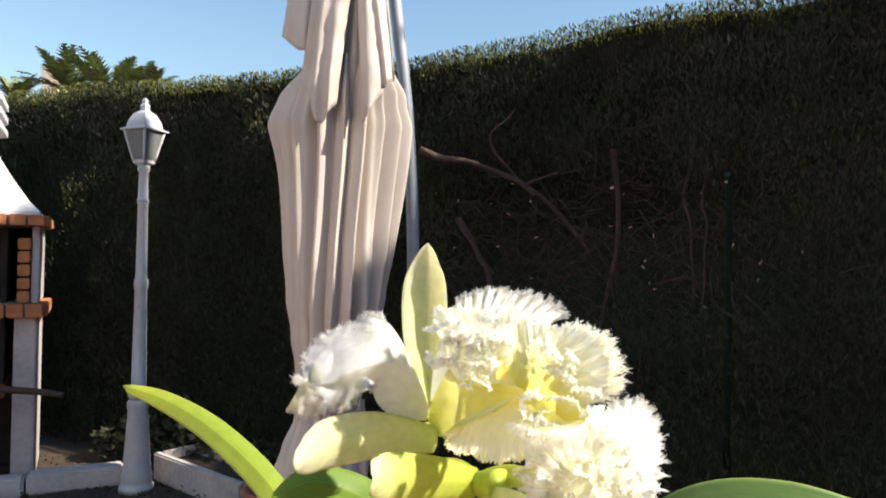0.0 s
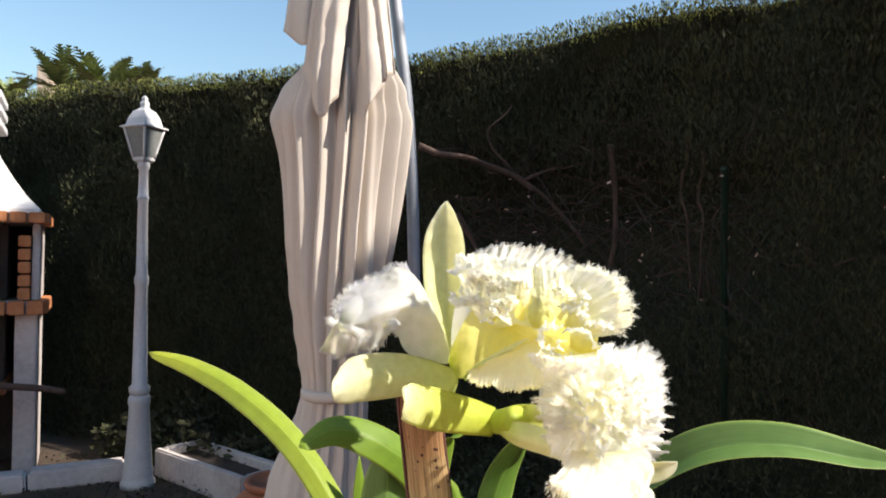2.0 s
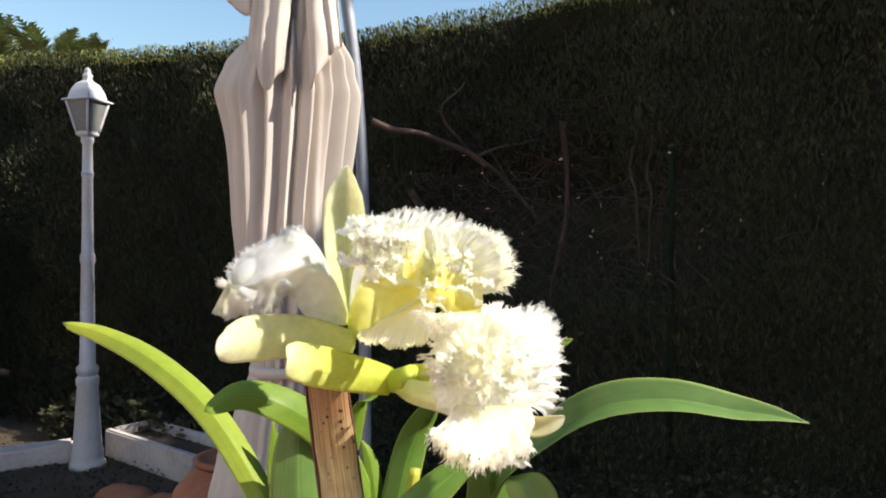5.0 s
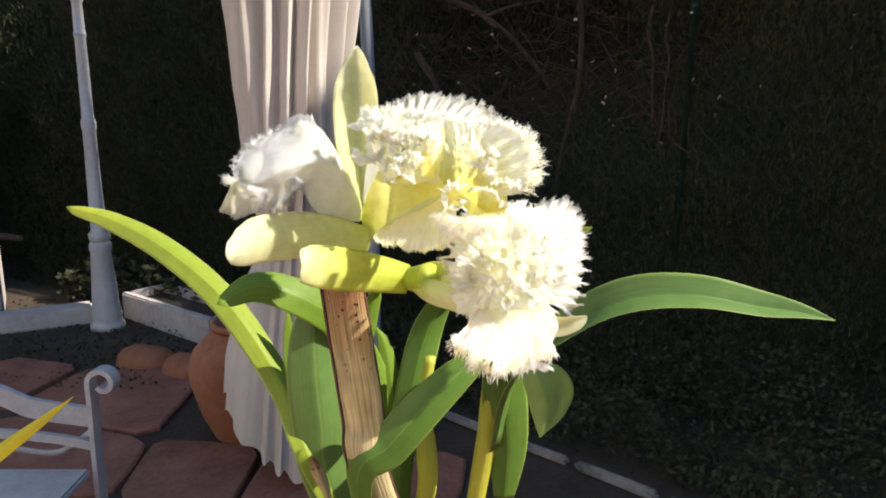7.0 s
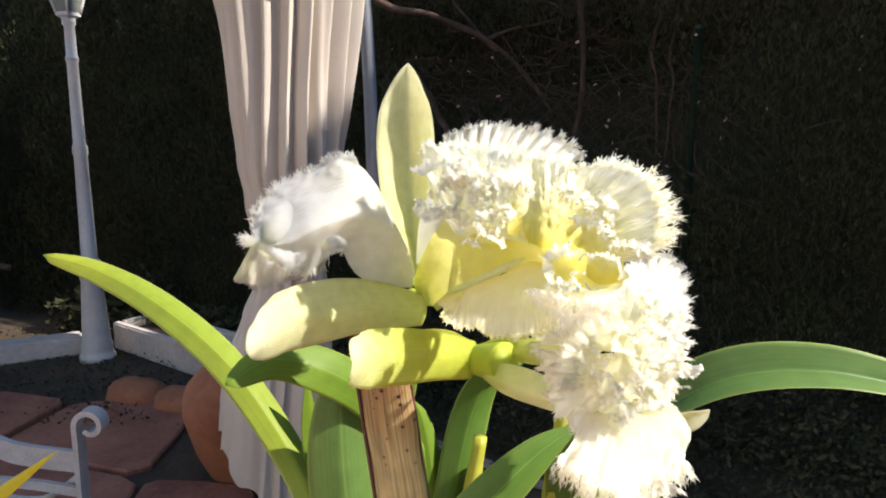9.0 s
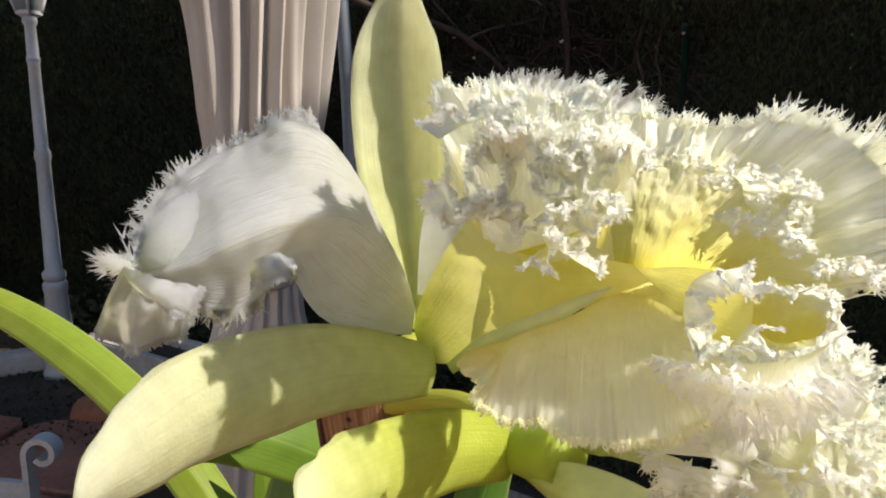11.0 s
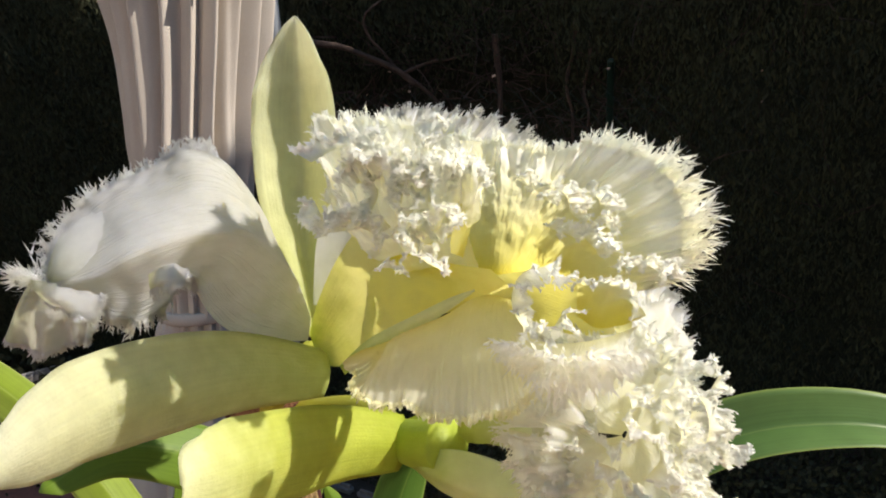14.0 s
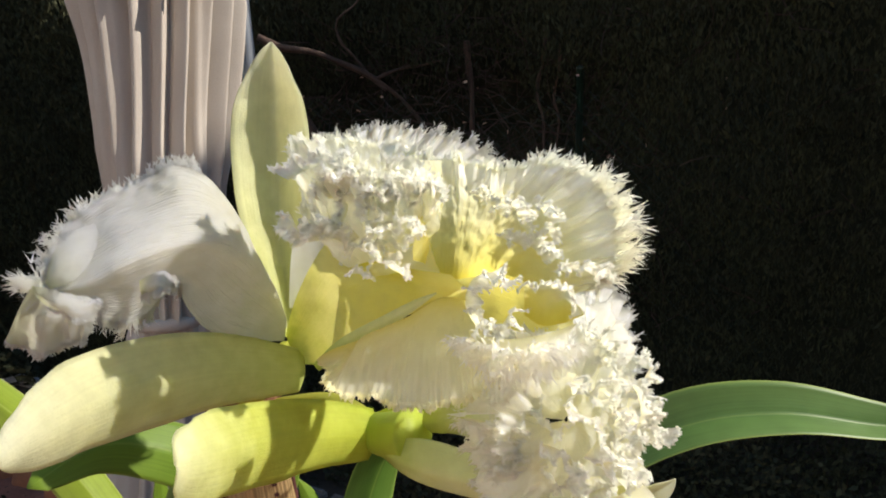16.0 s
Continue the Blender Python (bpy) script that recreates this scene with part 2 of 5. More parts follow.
M_PAVER = surface("paving_stone", (0.14, 0.045, 0.03), (0.34, 0.135, 0.085), 5, 0.85, 0.4, 12)
M_SOIL = surface("soil", (0.02, 0.014, 0.009), (0.075, 0.048, 0.03), 4, 0.95, 1.0, 12)
M_RENDER = surface("white_masonry", (0.76, 0.71, 0.65), (0.84, 0.79, 0.73), 5, 0.9, 0.3, 14)
M_KERB = surface("stained_kerb_stone", (0.05, 0.045, 0.04), (0.34, 0.31, 0.28), 5, 0.9, 0.5, 9)
M_BBQ = surface("weathered_white_masonry", (0.44, 0.43, 0.42), (0.64, 0.63, 0.62), 4, 0.9, 0.4, 14)
M_PLANTER = surface("painted_concrete", (0.34, 0.29, 0.27), (0.58, 0.54, 0.51), 4, 0.9, 0.4, 10)
M_BRICK = surface("orange_brick", (0.34, 0.11, 0.04), (0.52, 0.22, 0.09), 18, 0.85, 0.4)
M_BAG = surface("pink_bag", (0.36, 0.24, 0.24), (0.55, 0.42, 0.42), 14, 0.5, 0.6)
M_SOOT = surface("sooty_firebrick", (0.012, 0.010, 0.009), (0.04, 0.035, 0.03), 8, 0.95, 0.4)
M_CHAIR = surface("white_iron_paint", (0.27, 0.27, 0.28), (0.40, 0.40, 0.41), 20, 0.45, 0.1)
M_FENCE = surface("green_fence_coat", (0.008, 0.026, 0.018), (0.014, 0.04, 0.028), 20, 0.5, 0.05)
M_PALM = surface("palm_frond", (0.07, 0.10, 0.03), (0.22, 0.25, 0.08), 3, 0.6, 0.0, 6, island=0.4)
M_ROOF = surface("roof_tile", (0.30, 0.13, 0.08), (0.45, 0.22, 0.14), 3, 0.9, 0.2)
M_HOUSE = surface("house_render", (0.52, 0.40, 0.30), (0.64, 0.52, 0.42), 1.5, 0.9, 0.2, 12)
M_WOOD = surface("weathered_wood", (0.16, 0.11, 0.08), (0.30, 0.22, 0.16), 14, 0.85, 0.5, stretch=(0.3, 1, 1))


# ---- building helpers ----
def mesh_of(name, verts, faces, mat, uvs=None, smooth=True):
    me = bpy.data.meshes.new(name)
    me.from_pydata([tuple(v) for v in verts], [], faces)
    me.materials.append(mat)
    if uvs is not None:
        layer = me.uv_layers.new(name="UVMap")
        idx = np.empty(len(me.loops), dtype=np.int32)
        me.loops.foreach_get("vertex_index", idx)
        layer.data.foreach_set("uv", np.asarray(uvs, dtype=np.float32)[idx].ravel())
    if smooth:
        me.polygons.foreach_set("use_smooth", [True] * len(me.polygons))
    return me


def part(name, me, parent, label=""):
    ob = new(name, me)
    if parent is not None:
        ob.parent = parent
        ob.matrix_parent_inverse = Matrix.Identity(4)
    return tagged(ob, label=label)


def thing(name, label, category, group="", kind=""):
    return tagged(new(name), label, category, group, kind)


def from_bm(bm, name, mat, smooth=False):
    me = bpy.data.meshes.new(name)
    bm.to_mesh(me)
    bm.free()
    me.materials.append(mat)
    if smooth:
        me.polygons.foreach_set("use_smooth", [True] * len(me.polygons))
    return me


def block(name, size, mat, at=(0, 0, 0), turn=0.0, bevel=0.006, taper=1.0):
    """A bevelled block whose base centre is at the given place."""
    bm = bmesh.new()
    bmesh.ops.create_cube(bm, size=1)
    for v in bm.verts:
        k = taper if v.co.z > 0 else 1.0
        v.co = Vector((v.co.x * size[0] * k, v.co.y * size[1] * k, (v.co.z + 0.5) * size[2]))
    bmesh.ops.bevel(bm, geom=list(bm.edges), offset=bevel, segments=2, affect="EDGES")
    bm.transform(Matrix.Translation(at) @ Matrix.Rotation(radians(turn), 4, "Z"))
    return from_bm(bm, name, mat)


def lathe(name, profile, mat, at=(0, 0, 0), steps=32, sides=None, spin=0.0):
    """A turned body: profile rows of (radius, height)."""
    n = sides or steps
    verts, faces = [], []
    for r, z in profile:
        for k in range(n):
            a = 2 * math.pi * (k + (0.5 if sides else 0)) / n + spin
            verts.append((at[0] + r * math.cos(a), at[1] + r * math.sin(a), at[2] + z))
    for i in range(len(profile) - 1):
        for k in range(n):
            faces.append((i * n + k, i * n + (k + 1) % n, (i + 1) * n + (k + 1) % n, (i + 1) * n + k))
    faces.append(tuple(range(n))[::-1])
    faces.append(tuple(range((len(profile) - 1) * n, len(profile) * n)))
    return mesh_of(name, verts, faces, mat, smooth=not sides)


def curve_through(points, n):
    """Points of a smooth curve through the given ones."""
    pts = [Vector(p) for p in points]
    pts = [2 * pts[0] - pts[1]] + pts + [2 * pts[-1] - pts[-2]]
    out = []
    for i in range(n + 1):
        s = i / n * (len(pts) - 3)
        k = min(int(s), len(pts) - 4)
        f = s - k
        a, b, c, d = pts[k:k + 4]
        out.append(0.5 * ((2 * b) + (c - a) * f + (2 * a - 5 * b + 4 * c - d) * f * f + (3 * b - a - 3 * c + d) * f ** 3))
    return out


def tube(name, points, radius, mat, n=24, sides=10, flat=1.0):
    """A round or flattened rod along a curve; radius is a number or a function of 0..1."""
    c = curve_through(points, n)
    verts, faces, uvs = [], [], []
    ref = Vector((0.13, 0.97, 0.21))
    for i, p in enumerate(c):
        t = (c[min(i + 1, n)] - c[max(i - 1, 0)]).normalized()
        a = t.cross(ref).normalized()
        b = t.cross(a)
        r = radius(i / n) if callable(radius) else radius
        for k in range(sides):
            w = 2 * math.pi * k / sides
            verts.append(p + a * r * math.cos(w) + b * r * flat * math.sin(w))
            uvs.append((i / n, k / sides))
    for i in range(n):
        for k in range(sides):
            faces.append((i * sides + k, i * sides + (k + 1) % sides, (i + 1) * sides + (k + 1) % sides, (i + 1) * sides + k))
    faces.append(tuple(range(sides))[::-1])
    faces.append(tuple(range(n * sides, (n + 1) * sides)))
    return mesh_of(name, verts, faces, mat, uvs)


def fringe_on(margin, mat, length, rng, every=1, droop=0.0):
    """Fine branching hairs along a petal's margin: rows of (place, outward way, sheet normal, share)."""
    verts, faces, uvs = [], [], []

    def hair(p, d, side, l, w, bend, levels):
        q, dd = p.copy(), d.copy()
        base = len(verts)
        segs = 3
        for j in range(segs + 1):
            f = j / segs
            ww = w * (1 - 0.92 * f)
            verts.extend((q - side * ww, q + side * ww))
            uvs.extend(((1.0, 0.2), (1.0, 0.8)))
            if j < segs:
                faces.append((base + 2 * j, base + 2 * j + 1, base + 2 * j + 3, base + 2 * j + 2))
            if levels and j in (1, 2):
                for sgn in (-1, 1):
                    if rng.random() < 0.38:
                        hair(q, (dd + side * sgn * rng.uniform(0.3, 0.75) + bend * 0.3).normalized(), side, l * rng.uniform(0.25, 0.45), w * 0.6, bend, levels - 1)
            dd = (dd + bend * 0.35).normalized()
            q = q + dd * (l / segs)

    for k, (p, d, nrm, share) in enumerate(margin):
        if k % every:
            continue
        side = d.cross(nrm)
        if side.length < 1e-6:
            continue
        side.normalize()
        lock = noise.noise(p * 260.0)
        way = (d + side * (rng.gauss(0, 0.12) + 0.35 * lock) + nrm * (rng.gauss(0, 0.15) + 0.4 * noise.noise(p * 310.0 + Vector((3, 1, 7))))).normalized()
        bend = side * (0.5 * lock + rng.gauss(0, 0.12)) + nrm * rng.gauss(0, 0.25) + Vector((0, 0, -droop))
        side = (side + nrm * rng.gauss(0, 0.3)).normalized()
        hair(p - d * 0.0008, way, side, length * share * rng.uniform(0.55, 1.2) * (0.8 + 0.5 * noise.noise(p * 190.0)), 0.00045 + 0.0003 * rng.random(), bend, 1)
    return mesh_of("fringe", verts, faces, mat, uvs)


def sheet(name, grid, mat, thick=0.0):
    """A surface from rows of places; with thickness where the tissue is fleshy."""
    nu, nv = len(grid), len(grid[0])
    verts = [p for row in grid for p in row]
    uvs = [(i / (nu - 1), j / (nv - 1)) for i in range(nu) for j in range(nv)]
    faces = [(i * nv + j, i * nv + j + 1, (i + 1) * nv + j + 1, (i + 1) * nv + j) for i in range(nu - 1) for j in range(nv - 1)]
    if thick:
        me = mesh_of(name, verts, faces, mat, uvs)
        norms = [v.normal.copy() for v in me.vertices]
        bpy.data.meshes.remove(me)
        m = len(verts)
        under = []
        for i in range(nu):
            for j in range(nv):
                edge = min(1.0, 0.15 + 2.2 * min(i, nu - 1 - i) / nu, 0.15 + 2.2 * min(j, nv - 1 - j) / nv)
                under.append(verts[i * nv + j] - norms[i * nv + j] * thick * edge)
        faces += [tuple(m + k for k in reversed(f)) for f in faces]
        rim = [j for j in range(nv)] + [i * nv + nv - 1 for i in range(1, nu)] + [(nu - 1) * nv + j for j in range(nv - 2, -1, -1)] + [i * nv for i in range(nu - 2, 0, -1)]
        for a, b in zip(rim, rim[1:] + rim[:1]):
            faces.append((b, a, m + a, m + b))
        verts, uvs = verts + under, uvs + uvs
    return mesh_of(name, verts, faces, mat, uvs)


def blade(points, width, side0, side1, keel=0.2, tip=0.55, base=0.5, ruffle=0.0, waves=3.0, nu=36, nv=13, peak=0.45, cup=0.0, seed=0.0, notch=None, crumple=0.0):
    """Rows of a leaf or petal: a centre line, a width that swells and tapers, a folded or cupped section and a wavy margin."""
    c = curve_through(points, nu)
    s0, s1 = Vector(side0), Vector(side1)
    rows = []
    for i, p in enumerate(c):
        u = i / nu
        t = (c[min(i + 1, nu)] - c[max(i - 1, 0)]).normalized()
        s = s0.lerp(s1, u)
        s = (s - t * s.dot(t)).normalized()
        n = t.cross(s)
        w = width * 0.5 * (base + (1 - base) * math.sin(u / peak * math.pi / 2) if u < peak else max(0.0, math.cos((u - peak) / (1 - peak) * math.pi / 2)) ** tip)
        w = max(w, 0.0004)
        row = []
        for j in range(nv):
            v = 2 * j / (nv - 1) - 1
            wob = ruffle * abs(v) ** 2.2 * (math.sin(waves * 2 * math.pi * u + 1.9 * v + seed) + 0.5 * math.sin(waves * 4.7 * math.pi * u + seed * 2 - v)) * min(1, 3 * u)
            cut = 1 - notch[2] * math.exp(-((u - notch[0]) / notch[1]) ** 2) if notch and v > 0 else 1.0
            row.append(p + s * w * v * cut + n * (keel * w * abs(v) ** 1.15 + cup * w * v * v + wob + crumple * min(1, 3 * u) * (noise.noise(p * 70 + s * v * w * 70) + 0.5 * noise.noise(p * 190 + s * v * w * 190))))
        rows.append(row)
    return rows


def rim_of(rows, sides=(True, True), tip=True, start=0.3, share=lambda u: 1.0, dense=3):
    """The margin of a blade's rows, for its fringe."""
    out = []
    nu = len(rows)

    def put(a, b, inner_a, inner_b, u):
        for k in range(dense):
            f = k / dense
            p, q = a.lerp(b, f), inner_a.lerp(inner_b, f)
            d = (p - q)
            if d.length < 1e-7:
                continue
            d.normalize()
            nrm = (b - a).cross(d)
            if nrm.length > 1e-9:
                out.append((p, d, nrm.normalized(), share(u)))

    for s, on in zip((0, -1), sides):
        if on:
            for i in range(int(start * nu), nu - 1):
                k = 1 if s == 0 else -2
                put(rows[i][s], rows[i + 1][s], rows[i][k], rows[i + 1][k], i / nu)
    if tip:
        for j in range(len(rows[0]) - 1):
            put(rows[-1][j], rows[-1][j + 1], rows[-3][j], rows[-3][j + 1], 1.0)
    return out


def spread(inner, outer, belly, ruffle, waves, seed, nr=26, na=200, frill=0.0011, crumple=0.0013):
    """Rows of a frilled lobe from its throat line out to its margin, swelling forward and waved more and more outwards."""
    a, b = curve_through(inner, na), curve_through(outer, na)
    rows = []
    for i in range(nr + 1):
        r = i / nr
        row = []
        for j in range(na + 1):
            u = j / na
            d = b[j] - a[j]
            t = (b[min(j + 1, na)] - b[max(j - 1, 0)]).normalized()
            n = t.cross(d).normalized()
            n = n if n.y < 0 else -n
            k = ruffle(u) if callable(ruffle) else ruffle
            h = belly(u) if callable(belly) else belly
            g = a[j] + d * r + Vector((seed, 0, 0))
            q = Vector((b[j].x * 90 + seed, b[j].z * 90, r * 1.2))
            w = 2 * math.pi * waves * u + seed + 1.6 * noise.noise(q * 0.6)
            wob = k * r ** 4 * (math.sin(w) + 0.5 * math.sin(2.3 * w + 2 * r) + 0.9 * noise.noise(q)) + frill * r ** 6 * math.sin(5.3 * w)
            wob += crumple * min(1.0, 2.5 * r) * (noise.noise(g * 110) + 0.6 * noise.noise(g * 260) + 0.3 * noise.noise(g * 600))
            row.append(a[j] + d * r + t * 0.7 * k * r ** 3 * math.cos(1.1 * w) + n * (h * math.sin(math.pi * r ** 0.8) + wob))
        rows.append(row)
    return rows


def ribbon(path, out, height, sway, waves, seed, nv=7, nu=70):
    """Rows of a standing frill: a strip along a path that rises outwards and waves more and more towards its free edge."""
    c = curve_through(path, nu)
    o_ = Vector(out).normalized()
    rows = []
    for i in range(nv):
        v = i / (nv - 1)
        row = []
        for j, p in enumerate(c):
            u = j / nu
            t = (c[min(j + 1, nu)] - c[max(j - 1, 0)]).normalized()
            lat = t.cross(o_).normalized()
            k = sway * v ** 1.4 * (math.sin(2 * math.pi * waves * u + seed) + 0.5 * math.sin(5.1 * math.pi * waves * u + 2 * seed) + 0.8 * noise.noise(Vector((u * 5, seed, v))))
            along = sway * 0.5 * v * math.cos(2 * math.pi * waves * u + seed)
            row.append(p + o_ * height * v * (1 + 0.3 * math.sin(7 * u + seed)) + lat * k + t * along)
        rows.append(row)
    return rows


def fan_rim(rows, dense=3, share=lambda f: 1.0):
    out = []
    last, inner = rows[-1], rows[-3]
    n = len(last)
    for j in range(n - 1):
        for k in range(dense):
            f = k / dense
            p, q = last[j].lerp(last[j + 1], f), inner[j].lerp(inner[j + 1], f)
            d = (p - q).normalized()
            nrm = (last[j + 1] - last[j]).cross(d)
            if nrm.length > 1e-9:
                out.append((p, d, nrm.normalized(), share((j + f) / n)))
    return out


def loft(top, bottom, nu=60, nv=30, bulge=0.0, crest=0.5, spread=0.3, crumple=0.0, ripple=0.0, grain=60.0, out=(0, -1, 0), pleat=0.0, pleats=8.0, seed=0.0):
    """Rows of a sheet between two edge curves, swelling outwards along a crest, crumpled, with wavy edges and folds."""
    a, b = curve_through(top, nu), curve_through(bottom, nu)
    o_ = Vector(out).normalized()
    rows = []
    for i in range(nu + 1):
        u = i / nu
        row = []
        for j in range(nv + 1):
            v = j / nv
            p = a[i].lerp(b[i], v)
            grow = min(1.0, 4 * u)
            e = abs(2 * v - 1) ** 3
            h = bulge * math.exp(-((v - crest) / spread) ** 2) * math.sin(math.pi * min(1.0, 0.08 + 0.92 * u)) ** 0.6
            h += crumple * grow * (noise.noise(p * grain) + 0.5 * noise.noise(p * grain * 2.7))
            h += ripple * grow * e * noise.noise(p * grain * 3.0 + Vector((seed, 0, 0)))
            h += pleat * math.sin(2 * math.pi * pleats * u + seed + 1.5 * noise.noise(Vector((u * 3, v, seed)))) * (0.3 + 0.7 * v)
            row.append(p + o_ * h)
        rows.append(row)
    return rows


def draped(top, ridge, bottom, nu=60, nv=40, crumple=0.0, ripple=0.0, grain=60.0):
    """Rows of a petal folded over a blunt ridge between its upper and its lower edge, with wavy edges."""
    a, r, b = curve_through(top, nu), curve_through(ridge, nu), curve_through(bottom, nu)
    rows = []
    for i in range(nu + 1):
        grow = min(1.0, 4 * i / nu)
        row = [a[i].lerp(r[i], 2 * j / nv) if 2 * j <= nv else r[i].lerp(b[i], 2 * j / nv - 1) for j in range(nv + 1)]
        for _ in range(14):
            row = [row[0]] + [(row[j - 1] + row[j] * 2 + row[j + 1]) / 4 for j in range(1, nv)] + [row[-1]]
        out = []
        for j, p in enumerate(row):
            e = abs(2 * j / nv - 1) ** 3
            h = crumple * grow * (noise.noise(p * grain) + 0.5 * noise.noise(p * grain * 2.7)) + ripple * grow * e * noise.noise(p * grain * 3.0)
            # the lower half falls in soft flutes
            h += 0.0011 * grow * max(0.0, 2 * j / nv - 1) * math.sin(i / nu * 44 + 3 * noise.noise(p * 70))
            out.append(p + Vector((0, -h, 0)))
        rows.append(out)
    return rows


# ---- ground ----
rng = random.Random(4)
bm = bmesh.new()
bmesh.ops.create_grid(bm, x_segments=60, y_segments=60, size=300)
ground = tagged(new("ground", from_bm(bm, "ground", M_SOIL)), "dark garden soil in shade", "ground", kind="structure")

HEDGE = [(-9.0, 6.3), (-5.5, 5.3), (-2.77, 4.55), (-0.485, 4.03), (1.146, 3.32), (2.6, 2.72), (4.5, 1.95), (9.0, 0.2)]


def hedge_line(s):
    """Place and front normal along the hedge, s in metres from its left end."""
    for (x0, y0), (x1, y1) in zip(HEDGE, HEDGE[1:]):
        l = math.hypot(x1 - x0, y1 - y0)
        if s <= l or (x1, y1) == HEDGE[-1]:
            f = s / l
            return x0 + (x1 - x0) * f, y0 + (y1 - y0) * f, (y1 - y0) / l, -(x1 - x0) / l
        s -= l


HEDGE_LENGTH = sum(math.dist(a, b) for a, b in zip(HEDGE, HEDGE[1:]))


def hedge_top(x, y):
    # beyond the view on the right the hedge is made taller to block the sun
    shade_rise = min(max((x - 1.75) / 0.6, 0.0), 1.0)
    return 2.19 + 0.065 * min(max((x + 0.5) / 1.4, 0.0), 1.0) + 1.1 * shade_rise + 0.035 * noise.noise(Vector((x * 1.7, y, 0))) + 0.02 * noise.noise(Vector((x * 6, y, 3)))


def hedge_gap(x, z):
    """How bare the hedge is: it is thin low down where trunks and wire show."""
    a = math.exp(-(((x - 0.25) / 0.75) ** 2 + ((z - 1.22) / 0.36) ** 2) ** 1.5)
    return max(0.0, min(1.0, 1.25 * a + 0.35 * noise.noise(Vector((x * 3, z * 3, 1)))))


hedge = thing("hedge", "tall clipped dark green cypress hedge, bare low down", "hedge")
verts, faces = [], []
cols = 120
for i in range(cols + 1):
    x, y, nx, ny = hedge_line(HEDGE_LENGTH * i / cols)
    top = hedge_top(x, y) - 0.012
    for k in range(15):
        z = top * k / 14
        d = 0.34 * min(1, 0.20 + (14 - k) * 0.35) + (0.02 if k == 14 else 0.06) * noise.noise(Vector((x * 2, z * 2, 7))) + 0.35 * hedge_gap(x, z)
        verts.append((x - nx * d, y - ny * d, z))
    verts.append((x - nx * 1.3, y - ny * 1.3, top))
    verts.append((x - nx * 1.3, y - ny * 1.3, 0.0))
for i in range(cols):
    for k in range(16):
        a = i * 17 + k
        faces.append((a, a + 17, a + 18, a + 1))
part("core", mesh_of("core", verts, faces, M_HEDGE_SHADE), hedge, "near-black sheet for the shade inside the hedge")


def sprigs(count, s0, s1, size, seed, on_top=0.06, mat=None):
    """Small upright scale-leaved sprigs over the front and top of the hedge."""
    r = random.Random(seed)
    vs, fs = [], []
    for _ in range(count):
        x, y, nx, ny = hedge_line(r.uniform(s0, s1))
        top = hedge_top(x, y)
        if r.random() < on_top:
            z, inset = top - 0.012 + r.uniform(-0.06, 0.02), -0.03 + r.random() ** 2.5 * 0.8
            lit = 1
        else:
            z = top * r.random() ** 0.9
            g = hedge_gap(x, z)
            if r.random() < g * 0.93:
                continue
            inset = abs(r.gauss(0, 0.09)) + 0.10 * noise.noise(Vector((x * 4, z * 4, 2))) + 0.08 * noise.noise(Vector((x * 1.3, z * 1.3, 5))) + 0.25 * g
            if z < 0.55 and x > -0.3:
                inset -= r.uniform(0.0, 0.75) * (1 - z / 0.55) ** 0.6
            lit = 0
        p = Vector((x - nx * inset, y - ny * inset, z))
        d = Vector((nx * r.uniform(0.0, 0.9) + r.gauss(0, 0.4), ny * r.uniform(0.0, 0.7) + r.gauss(0, 0.35), r.uniform(0.5, 1.6))).normalized()
        l = size * r.uniform(0.5, 1.6) * (0.6 if lit else 1.0)
        for q in range(2):
            side = d.cross(Vector((r.gauss(0, 1), r.gauss(0, 1), r.gauss(0, 0.4))))
            if side.length < 1e-3:
                continue
            side = side.normalized() * l * r.uniform(0.09, 0.19)
            b = len(vs)
            vs.extend((p, p + d * l * 0.45 + side, p + d * l, p + d * l * 0.5 - side))
            fs.append((b, b + 1, b + 2, b + 3))
    return mesh_of("leaves", vs, fs, mat or M_HEDGE, smooth=False)


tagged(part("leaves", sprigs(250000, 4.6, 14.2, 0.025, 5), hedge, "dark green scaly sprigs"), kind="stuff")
# rim of sprigs whose colour carries the sun along the top
tagged(part("sunlit_tips", sprigs(36000, 4.6, 14.2, 0.026, 15, 1.0, M_HEDGE_SUNLIT), hedge, "top sprigs coloured a sunlit yellow-green"), kind="stuff")
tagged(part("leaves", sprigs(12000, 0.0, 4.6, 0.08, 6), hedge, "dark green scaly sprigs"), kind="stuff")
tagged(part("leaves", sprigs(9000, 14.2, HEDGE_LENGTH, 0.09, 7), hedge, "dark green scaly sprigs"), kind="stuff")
# unseen screen added on the right; its steps shade the garden and leave sunny gaps
SHADE_PROFILE = [(-3.6, 0.9), (0.56, 0.9), (0.66, 4.8), (0.8, 5.9), (1.2, 5.9), (1.28, 4.1), (1.9, 4.1), (1.97, 5.9), (2.68, 6.1), (2.76, 3.6), (3.4, 3.0)]


def shade_top(y):
    for (y0, h0), (y1, h1) in zip(SHADE_PROFILE, SHADE_PROFILE[1:]):
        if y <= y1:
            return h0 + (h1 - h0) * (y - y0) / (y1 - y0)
    return SHADE_PROFILE[-1][1]


shade_screen = thing("hedge", "unseen cypress screen added to shade the garden", "hedge")
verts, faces = [], []
